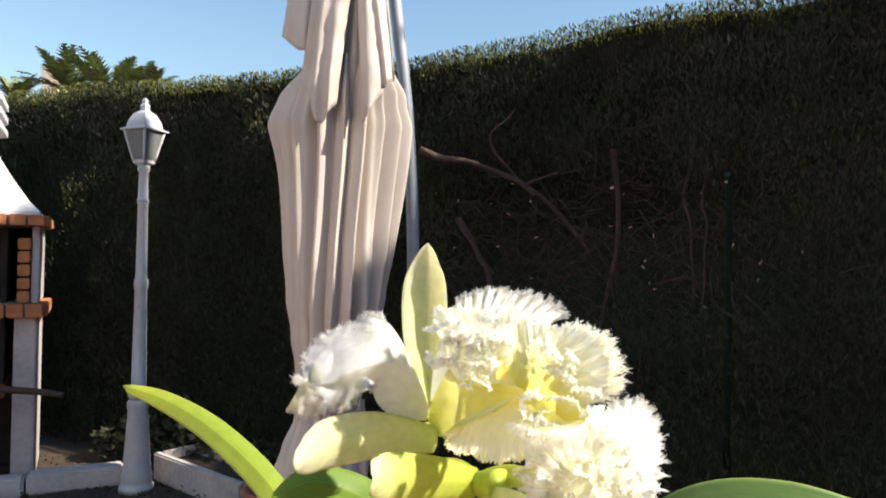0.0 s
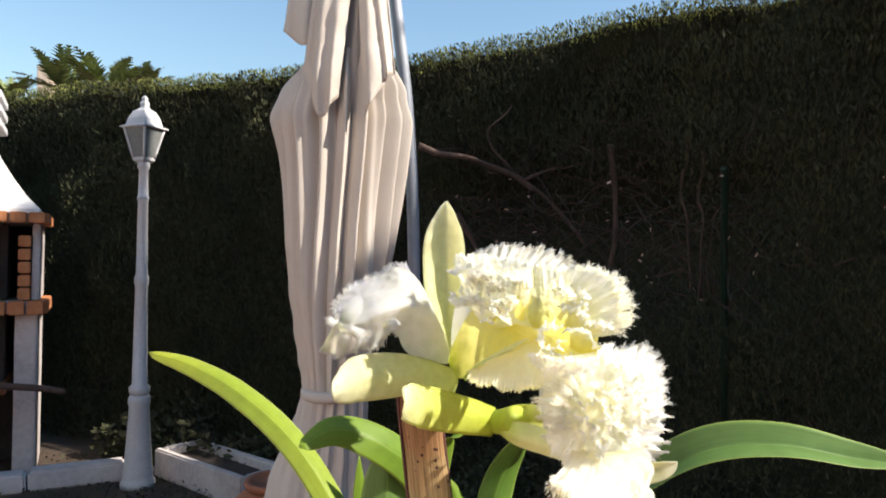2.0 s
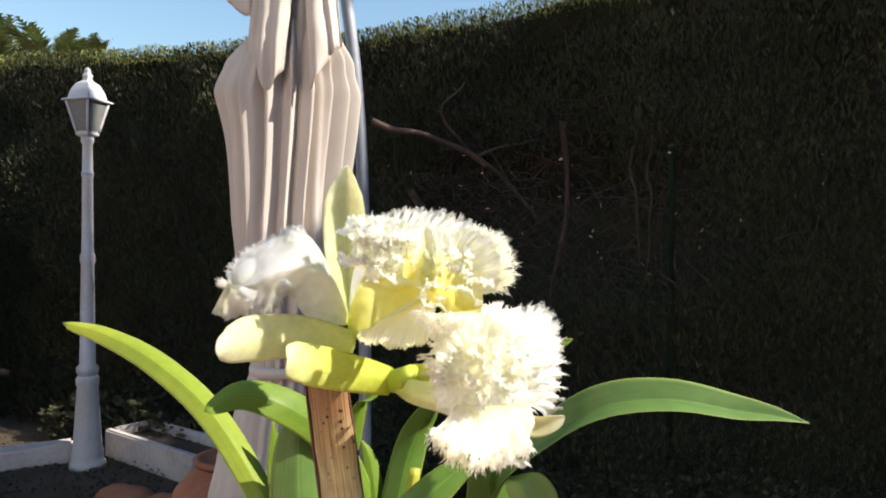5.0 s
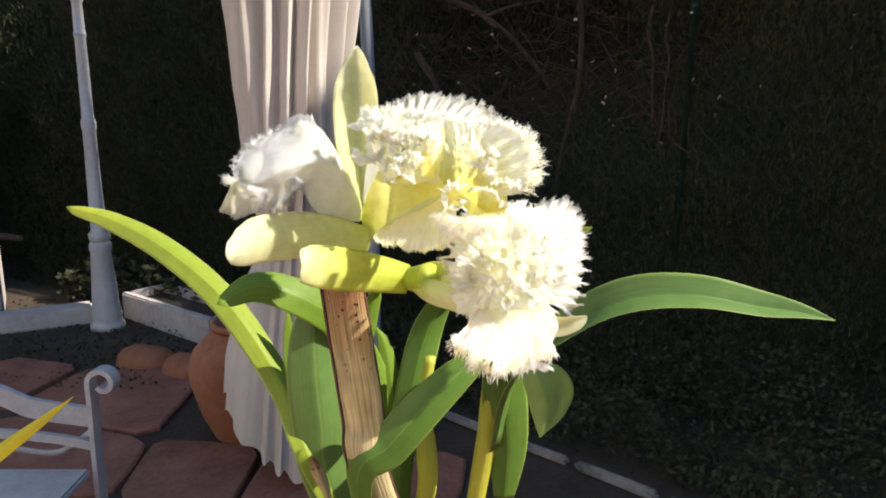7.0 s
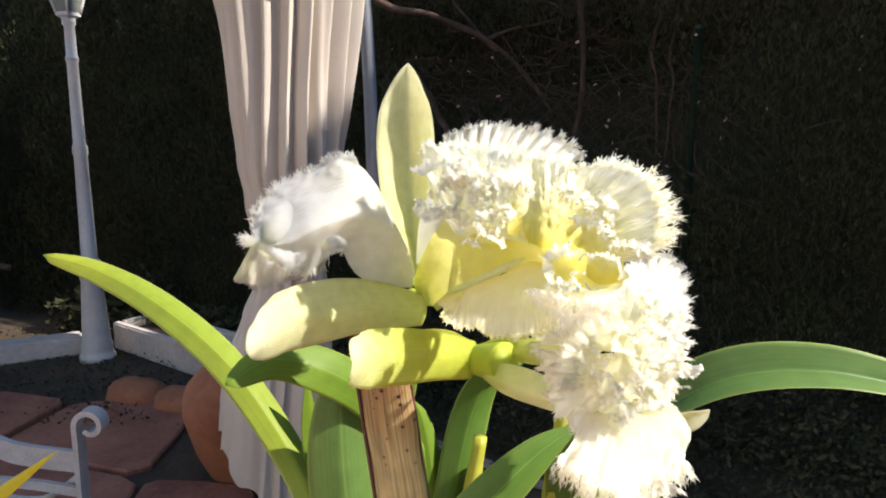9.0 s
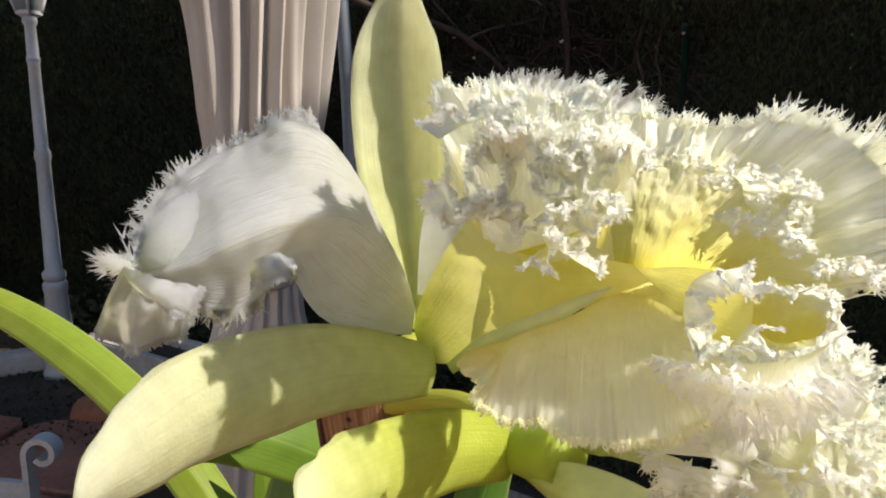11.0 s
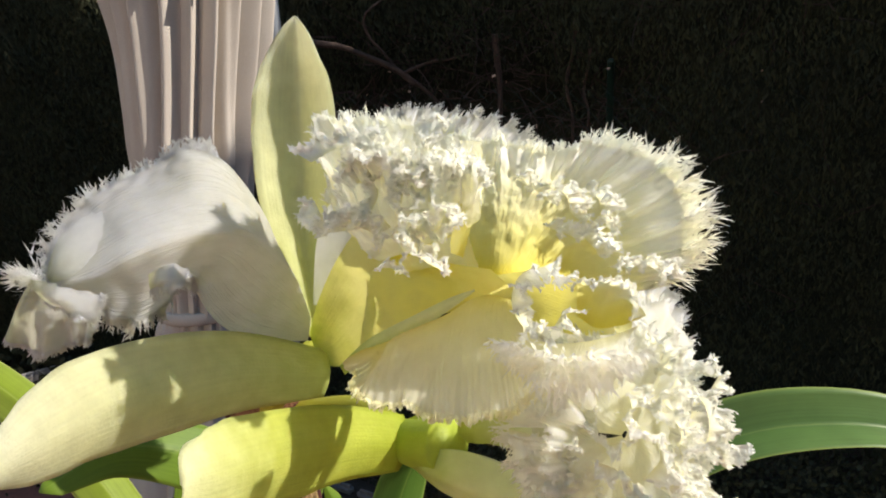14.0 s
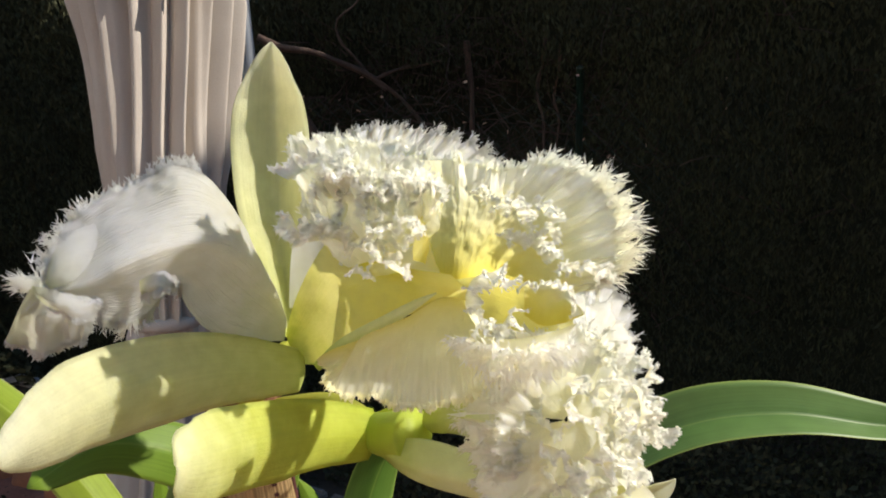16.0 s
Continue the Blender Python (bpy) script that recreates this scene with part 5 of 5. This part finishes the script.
fringed("petal", pet2, M_PETAL, 0.0042, fan_rim(pet2, 4), "white petal with fringed edge")
# lip: tube, pale fold, lower fan and the wide frilled upper mouth
part("lip_tube", sheet("lip_tube", loft([(0.0228, 0.8880, 1.0892), (0.0257, 0.8840, 1.0988), (0.0316, 0.8780, 1.1111), (0.0382, 0.8680, 1.1194), (0.0458, 0.8620, 1.1163), (0.0567, 0.8600, 1.1128), (0.0691, 0.8600, 1.1105)],
     [(0.0249, 0.8860, 1.0807), (0.0326, 0.8840, 1.0810), (0.0408, 0.8780, 1.0889), (0.0499, 0.8730, 1.0938), (0.0600, 0.8690, 1.0984), (0.0699, 0.8660, 1.1017), (0.0765, 0.8620, 1.1037)], 50, 24, -0.003, 0.5, 0.35, 0.0006, 0.0006), M_TUBE), orchid, "lime-yellow tube of the lip")
part("lip_fold", sheet("lip_fold", loft([(0.0312, 0.8820, 1.0816), (0.0393, 0.8780, 1.0899), (0.0513, 0.8680, 1.0984), (0.0597, 0.8640, 1.1033), (0.0654, 0.8620, 1.1055)],
     [(0.0328, 0.8800, 1.0797), (0.0424, 0.8730, 1.0889), (0.0526, 0.8660, 1.0953), (0.0602, 0.8620, 1.1012), (0.0655, 0.8620, 1.1051)], 30, 10, 0.0015, 0.4, 0.4), M_PODSEPAL), orchid, "pale fold under the lip")
part("lip_throat", sheet("lip_throat", loft([(0.0398, 0.8760, 1.1075), (0.0546, 0.8740, 1.1089), (0.0708, 0.8720, 1.1088), (0.0803, 0.8600, 1.1116), (0.0864, 0.8460, 1.1120), (0.0968, 0.8420, 1.1111)],
     [(0.0392, 0.8800, 1.0882), (0.0543, 0.8720, 1.0957), (0.0699, 0.8660, 1.1017), (0.0782, 0.8500, 1.0997), (0.0844, 0.8380, 1.0996), (0.0956, 0.8380, 1.1005)], 50, 20, -0.004, 0.5, 0.4, 0.0008, 0.0, 160.0), M_TUBE), orchid, "lemon-yellow throat of the lip")
fan_rows = spread([(0.0375, 0.8760, 1.0874), (0.0483, 0.8700, 1.0926), (0.0583, 0.8660, 1.0983), (0.0665, 0.8620, 1.1039), (0.0726, 0.8560, 1.1041), (0.0769, 0.8500, 1.1024)],
                  [(0.0369, 0.8480, 1.0907), (0.0387, 0.8430, 1.0857), (0.0475, 0.8380, 1.0855), (0.0545, 0.8340, 1.0843), (0.0623, 0.8300, 1.0857), (0.0701, 0.8280, 1.0884), (0.0757, 0.8270, 1.0932)], 0.0040, 0.0005, 6, 0.3, 30, 220, frill=0.0004, crumple=0.0008)
fringed("lip", fan_rows, M_FAN, 0.0022, fan_rim(fan_rows, 3), "smooth cream fan of the lip with toothed edge")
mouth = spread([(0.0402, 0.8680, 1.1161), (0.0486, 0.8680, 1.1120), (0.0601, 0.8680, 1.1096), (0.0705, 0.8700, 1.1076), (0.0754, 0.8640, 1.1091), (0.0783, 0.8570, 1.1107), (0.0808, 0.8500, 1.1116), (0.0835, 0.8450, 1.1116), (0.0860, 0.8400, 1.1104)],
               [(0.0315, 0.8620, 1.1281), (0.0305, 0.8550, 1.1433), (0.0424, 0.8620, 1.1450), (0.0576, 0.8680, 1.1423), (0.0712, 0.8640, 1.1407), (0.0832, 0.8580, 1.1379), (0.0905, 0.8480, 1.1396), (0.0985, 0.8410, 1.1365), (0.1039, 0.8370, 1.1304), (0.1052, 0.8350, 1.1215), (0.1039, 0.8360, 1.1142), (0.0979, 0.8380, 1.1104)],
               lambda u: 0.006 - 0.010 * math.exp(-((u - 0.36) / 0.15) ** 2), lambda u: 0.0022 + 0.0014 * math.exp(-((u - 0.1) / 0.15) ** 2), 15, 1.4, 40, 420, crumple=0.0019)
fringed("lip", mouth, M_LIP, 0.0075, fan_rim(mouth, 4, lambda f: 0.55 + 0.75 * min(1.0, max(0.0, (f - 0.5) / 0.25))), "large frilled white lip with lemon throat", droop=0.05)
# bridge from tube to left lobe, added so the sepal lies in shadow
part("lip_fold", sheet("lip_fold", loft([(0.0390, 0.8700, 1.1163), (0.0486, 0.8690, 1.1115), (0.0572, 0.8680, 1.1100), (0.0673, 0.8680, 1.1094)],
     [(0.0407, 0.8520, 1.1161), (0.0470, 0.8500, 1.1149), (0.0535, 0.8500, 1.1176), (0.0621, 0.8520, 1.1209)], 40, 16, 0.002, 0.5, 0.4, 0.001, 0.001, 150.0, out=(0, -0.3, -1)), M_LIP), orchid, "cream sheet over the lip's tube, added to block sun")
# extra fold, added to keep the sun off the lower sepal
part("lip_fold", sheet("lip_fold", loft([(0.0578, 0.8440, 1.1167), (0.0581, 0.8400, 1.1267), (0.0591, 0.8400, 1.1350), (0.0610, 0.8440, 1.1401)],
     [(0.0630, 0.8680, 1.1117), (0.0653, 0.8690, 1.1224), (0.0672, 0.8680, 1.1338), (0.0684, 0.8660, 1.1405)], 50, 24, 0.003, 0.5, 0.4, 0.0016, 0.0016, 150.0, out=(1, 0, 0)), M_FAN), orchid, "upright cream fold added to shade the sepal")
left_lobe = spread([(0.0432, 0.8500, 1.1144), (0.0522, 0.8500, 1.1174), (0.0614, 0.8520, 1.1209)],
                   [(0.0346, 0.8440, 1.1263), (0.0369, 0.8390, 1.1358), (0.0433, 0.8360, 1.1383), (0.0506, 0.8340, 1.1356), (0.0590, 0.8380, 1.1373), (0.0659, 0.8460, 1.1338)], 0.003, 0.0026, 12, 6.3, 30, 240, crumple=0.0024)
fringed("lip_lobe", left_lobe, M_FRILL, 0.0036, fan_rim(left_lobe, 4), "folded frilly white lobe of the lip")
# added across the gap where sun leaked through to the sepal
part("lip_fold", sheet("lip_fold", loft([(0.0335, 0.8630, 1.1310), (0.0345, 0.8540, 1.1345), (0.0365, 0.8410, 1.1340)],
     [(0.0405, 0.8670, 1.1165), (0.0400, 0.8570, 1.1160), (0.0425, 0.8490, 1.1150)], 30, 16, 0.0015, 0.5, 0.4, 0.0012, 0.0016, 150.0, out=(-1, 0, 0)), M_FRILL), orchid, "white sheet below the frill, added to shade the sepal")
shell = spread([(0.0832, 0.8360, 1.1044), (0.0872, 0.8350, 1.1020), (0.0930, 0.8360, 1.1023)],
               [(0.0793, 0.8260, 1.1127), (0.0832, 0.8220, 1.1145), (0.0887, 0.8220, 1.1133), (0.0922, 0.8260, 1.1090), (0.0929, 0.8320, 1.1043)], -0.004, 0.0010, 4, 2.1, 18, 100, frill=0.0005)
fringed("lip_lobe", shell, M_LIP, 0.0014, fan_rim(shell, 2), "cupped cream fold of the lip")
low_fringe = spread([(0.0693, 0.8300, 1.1025), (0.0765, 0.8260, 1.1015), (0.0856, 0.8260, 1.1023), (0.0947, 0.8320, 1.1031)],
                    [(0.0667, 0.8280, 1.0990), (0.0725, 0.8180, 1.0994), (0.0811, 0.8180, 1.0991), (0.0915, 0.8260, 1.0987)], -0.002, 0.0022, 12, 3.1, 16, 160)
fringed("lip_lobe", low_fringe, M_FRILL, 0.0072, fan_rim(low_fringe, 4, lambda f: 1.2 - 1.1 * abs(f - 0.55)), "hanging white fringe of the lip", droop=0.9)


def frill(path, height, sway, waves, seed, hair=0.0026, out=(0.15, -1, 0.15)):
    rows = ribbon(path, out, height, sway, waves, seed)
    fringed("frill", rows, M_FRILL, hair, fan_rim(rows, 4), "curled frilly ridge on the lip")


def ring(o_, r_, n=7, gap=0.85, tilt=0.25):
    return [Vector(o_) + Vector((r_ * math.cos(a), tilt * r_ * math.sin(a), 1.15 * r_ * math.sin(a))) for a in (gap * 2 * math.pi * k / (n - 1) + 0.6 for k in range(n))]


def frill_mass(count, seed, centre, size, height, out, curl=1.0):
    """Short curled frills scattered over a rounded body of petals."""
    r = random.Random(seed)
    c_, o_ = Vector(centre), Vector(out).normalized()
    for k in range(count):
        a, q = 2.39996 * k + r.uniform(-0.4, 0.4), math.sqrt((k + 0.6) / count)
        p = c_ + Vector((size[0] * q * math.cos(a), -size[1] * (1 - q * q), size[2] * q * math.sin(a)))
        way = (o_ + 0.7 * (p - c_).normalized()).normalized()
        b, l = r.uniform(0, math.pi), r.uniform(0.004, 0.008)
        d, e = Vector((math.cos(b), 0, math.sin(b))) * l, Vector((-math.sin(b), 0, math.cos(b))) * l * 0.6 * curl * r.choice((-1, 1))
        frill([p - d, p - d * 0.4 + e, p + d * 0.4 + e * 0.6, p + d - e * 0.6], height * r.uniform(0.7, 1.2), 0.0014, r.uniform(2.0, 3.5), r.uniform(0, 6), out=way)


frill(ring((0.0731, 0.8260, 1.1100), 0.0052), 0.0055, 0.0017, 8, 0.4)
frill([(0.0459, 0.8380, 1.1223), (0.0488, 0.8360, 1.1247), (0.0528, 0.8360, 1.1249), (0.0563, 0.8360, 1.1263), (0.0562, 0.8380, 1.1215)], 0.006, 0.0010, 4, 1.7)
frill([(0.0423, 0.8340, 1.1152), (0.0469, 0.8330, 1.1158), (0.0481, 0.8340, 1.1180), (0.0470, 0.8360, 1.1207), (0.0526, 0.8340, 1.1162), (0.0564, 0.8360, 1.1141)], 0.006, 0.0010, 4, 3.1)
frill([(0.0796, 0.8480, 1.1311), (0.0825, 0.8440, 1.1287), (0.0833, 0.8420, 1.1250), (0.0871, 0.8420, 1.1219)], 0.005, 0.0013, 4, 5.2)
frill([(0.0779, 0.8460, 1.1224), (0.0815, 0.8420, 1.1208), (0.0859, 0.8400, 1.1196), (0.0879, 0.8380, 1.1161)], 0.005, 0.0013, 4, 2.6)
frill([(0.0862, 0.8460, 1.1298), (0.0889, 0.8420, 1.1280), (0.0893, 0.8410, 1.1238), (0.0891, 0.8380, 1.1179)], 0.005, 0.0013, 4, 4.6)
frill([(0.0730, 0.8580, 1.1324), (0.0776, 0.8540, 1.1298), (0.0801, 0.8500, 1.1266)], 0.004, 0.0012, 3, 0.9)
frill([(0.0885, 0.8340, 1.1148), (0.0936, 0.8330, 1.1154), (0.1001, 0.8340, 1.1140)], 0.005, 0.0012, 4, 2.2)
frill_mass(13, 41, (0.0472, 0.8430, 1.1298), (0.015, 0.006, 0.009), 0.0045, (-0.1, -0.9, 0.45))

# second flower
part("sepal", sheet("sepal", blade([(0.0497, 0.884, 1.058), (0.0343, 0.868, 1.065), (0.0214, 0.84, 1.074), (0.0152, 0.82, 1.08), (0.0111, 0.811, 1.083)], 0.0205, (0.05, 0.25, 1), (0.0, 0.3, 1), keel=0.1, cup=0.3, tip=0.3, base=0.75, peak=0.4, ruffle=0.0008), M_GREENSEPAL, 0.0012), orchid, "lime-green sepal with pale rolled tip")
part("ovary", tube("ovary", [(0.042, 0.9, 1.055), (0.0507, 0.885, 1.058), (0.06, 0.875, 1.061)], lambda u: 0.005 + 0.003 * u, M_OVARY, 14, 14), orchid, "lime-green flower base")
part("sepal", sheet("sepal", loft([(0.0505, 0.88, 1.058), (0.0612, 0.872, 1.062), (0.0739, 0.866, 1.06), (0.0872, 0.862, 1.053)], [(0.0507, 0.88, 1.053), (0.0594, 0.871, 1.05), (0.0719, 0.864, 1.048), (0.0872, 0.862, 1.044)], 36, 20, 0.0075, 0.5, 0.42, 0.0003), M_PODSEPAL, 0.0012), orchid, "pale green pod-shaped sepal")
lobe = loft([(0.0552, 0.884, 1.062), (0.0669, 0.88, 1.069), (0.0825, 0.878, 1.066)], [(0.0567, 0.884, 1.057), (0.0691, 0.879, 1.06), (0.0836, 0.876, 1.057)], 40, 14, 0.003, 0.5, 0.4, 0.0008, 0.001, 120.0)
part("petal", sheet("petal", lobe, M_GREENSEPAL), orchid, "lime-green back of the lip")
part("sepal", sheet("sepal", blade([(0.1099, 0.8720, 1.0475), (0.1219, 0.8720, 1.0401), (0.1324, 0.8730, 1.0410), (0.1400, 0.8740, 1.0433)], 0.0125, (0.2, -0.2, 0.9), (0.3, -0.3, 0.9), keel=0.2, cup=0.3, tip=0.5, base=0.7, peak=0.4), M_SEPAL, 0.0012), orchid, "pale green sepal with rounded tip")
pet4 = spread([(0.0718, 0.8960, 1.0572), (0.0830, 0.8960, 1.0545), (0.0942, 0.8960, 1.0532)],
              [(0.0721, 0.9020, 1.0830), (0.0813, 0.9050, 1.0940), (0.0996, 0.9070, 1.0962), (0.1142, 0.9080, 1.0853), (0.1199, 0.9050, 1.0715)], 0.003, 0.0022, 9, 3.3, 24, 160)
fringed("petal", pet4, M_PETAL, 0.003, fan_rim(pet4, 3), "white petal with fringed edge")
pet3 = spread([(0.1096, 0.8950, 1.0795), (0.1158, 0.8950, 1.0626), (0.1133, 0.8920, 1.0462)],
              [(0.1155, 0.9100, 1.0959), (0.1291, 0.9150, 1.0964), (0.1389, 0.9180, 1.0860), (0.1429, 0.9200, 1.0651), (0.1445, 0.9180, 1.0474), (0.1365, 0.9080, 1.0352)], 0.004, 0.0026, 11, 4.2, 30, 220)
fringed("petal", pet3, M_PETAL, 0.0042, fan_rim(pet3, 4), "white petal with fringed edge")
lip_b = spread([(0.0925, 0.8340, 1.0795), (0.0933, 0.8340, 1.0804), (0.0942, 0.8340, 1.0795), (0.0934, 0.8340, 1.0785), (0.0925, 0.8340, 1.0795)],
               [(0.0708, 0.8420, 1.0804), (0.0770, 0.8460, 1.0963), (0.0957, 0.8580, 1.1026), (0.1153, 0.8720, 1.0978), (0.1265, 0.8800, 1.0832), (0.1300, 0.8800, 1.0671), (0.1239, 0.8720, 1.0518), (0.1150, 0.8580, 1.0473), (0.0963, 0.8460, 1.0439), (0.0826, 0.8420, 1.0501), (0.0728, 0.8420, 1.0647), (0.0709, 0.8420, 1.0787)], 0.004, 0.0034, 18, 2.7, 44, 380, crumple=0.0026)
fringed("lip", lip_b, M_FRILL, 0.0042, fan_rim(lip_b, 3), "large frilled white lip with lemon throat")
layer_b = spread([(0.0924, 0.8500, 1.0650), (0.0897, 0.8500, 1.0749), (0.0954, 0.8500, 1.0823), (0.1030, 0.8520, 1.0770)],
                 [(0.0779, 0.8320, 1.0657), (0.0739, 0.8300, 1.0837), (0.0849, 0.8340, 1.0977), (0.1029, 0.8420, 1.0963), (0.1153, 0.8500, 1.0827), (0.1174, 0.8500, 1.0655)], 0.006, 0.0030, 14, 4.4, 26, 260)
fringed("lip_lobe", layer_b, M_FRILL, 0.0036, fan_rim(layer_b, 3), "inner frilled lobe of the lip")
lip_b2 = spread([(0.0870, 0.8420, 1.0576), (0.0947, 0.8380, 1.0568), (0.1062, 0.8380, 1.0575), (0.1174, 0.8480, 1.0561)],
                [(0.0748, 0.8200, 1.0473), (0.0826, 0.8160, 1.0437), (0.0903, 0.8160, 1.0386), (0.1017, 0.8200, 1.0387), (0.1123, 0.8300, 1.0399), (0.1181, 0.8360, 1.0405)], 0.004, 0.0030, 11, 5.1, 26, 240, crumple=0.0026)
fringed("lip_lobe", lip_b2, M_FRILL, 0.0082, fan_rim(lip_b2, 4), "hanging fringed lobe of the lip", droop=0.25)
frill_mass(26, 77, (0.0968, 0.8500, 1.0750), (0.021, 0.024, 0.021), 0.0055, (0.1, -1, 0.15))
frill_mass(7, 19, (0.0988, 0.8380, 1.0410), (0.016, 0.008, 0.007), 0.0045, (0.0, -1, -0.35))
part("sepal", sheet("sepal", blade([(0.0472, 0.893, 1.058), (0.0618, 0.895, 1.061), (0.0795, 0.897, 1.058), (0.0998, 0.9, 1.055)], 0.012, (0.1, -0.1, 1), (0.1, -0.2, 1), keel=0.2, cup=0.2, tip=0.5, base=0.6, peak=0.5), M_GREENSEPAL, 0.001), orchid, "lime-green sepal behind the lip")

# ---- strap-leaved plant beside the chair ----
strap_plant = thing("strap_leaf_plant", "yellowing strap leaf rising from the paving", "plant")
yl = [(-0.7898, 1.45, 0.5076), (-0.6723, 1.45, 0.5967), (-0.5783, 1.45, 0.6651), (-0.5059, 1.45, 0.7196)]
part("leaf", sheet("leaf", blade([(yl[0][0] - 0.12, 1.45, 0.02), (yl[0][0] - 0.06, 1.45, 0.2)] + yl, 0.034, (0.5, -0.6, -0.6), (0.5, -0.5, -0.7), keel=0.3, tip=0.9, base=0.6, peak=0.45), M_LEAF_YELLOW, 0.0015), strap_plant, "yellow strap leaf with pointed tip")
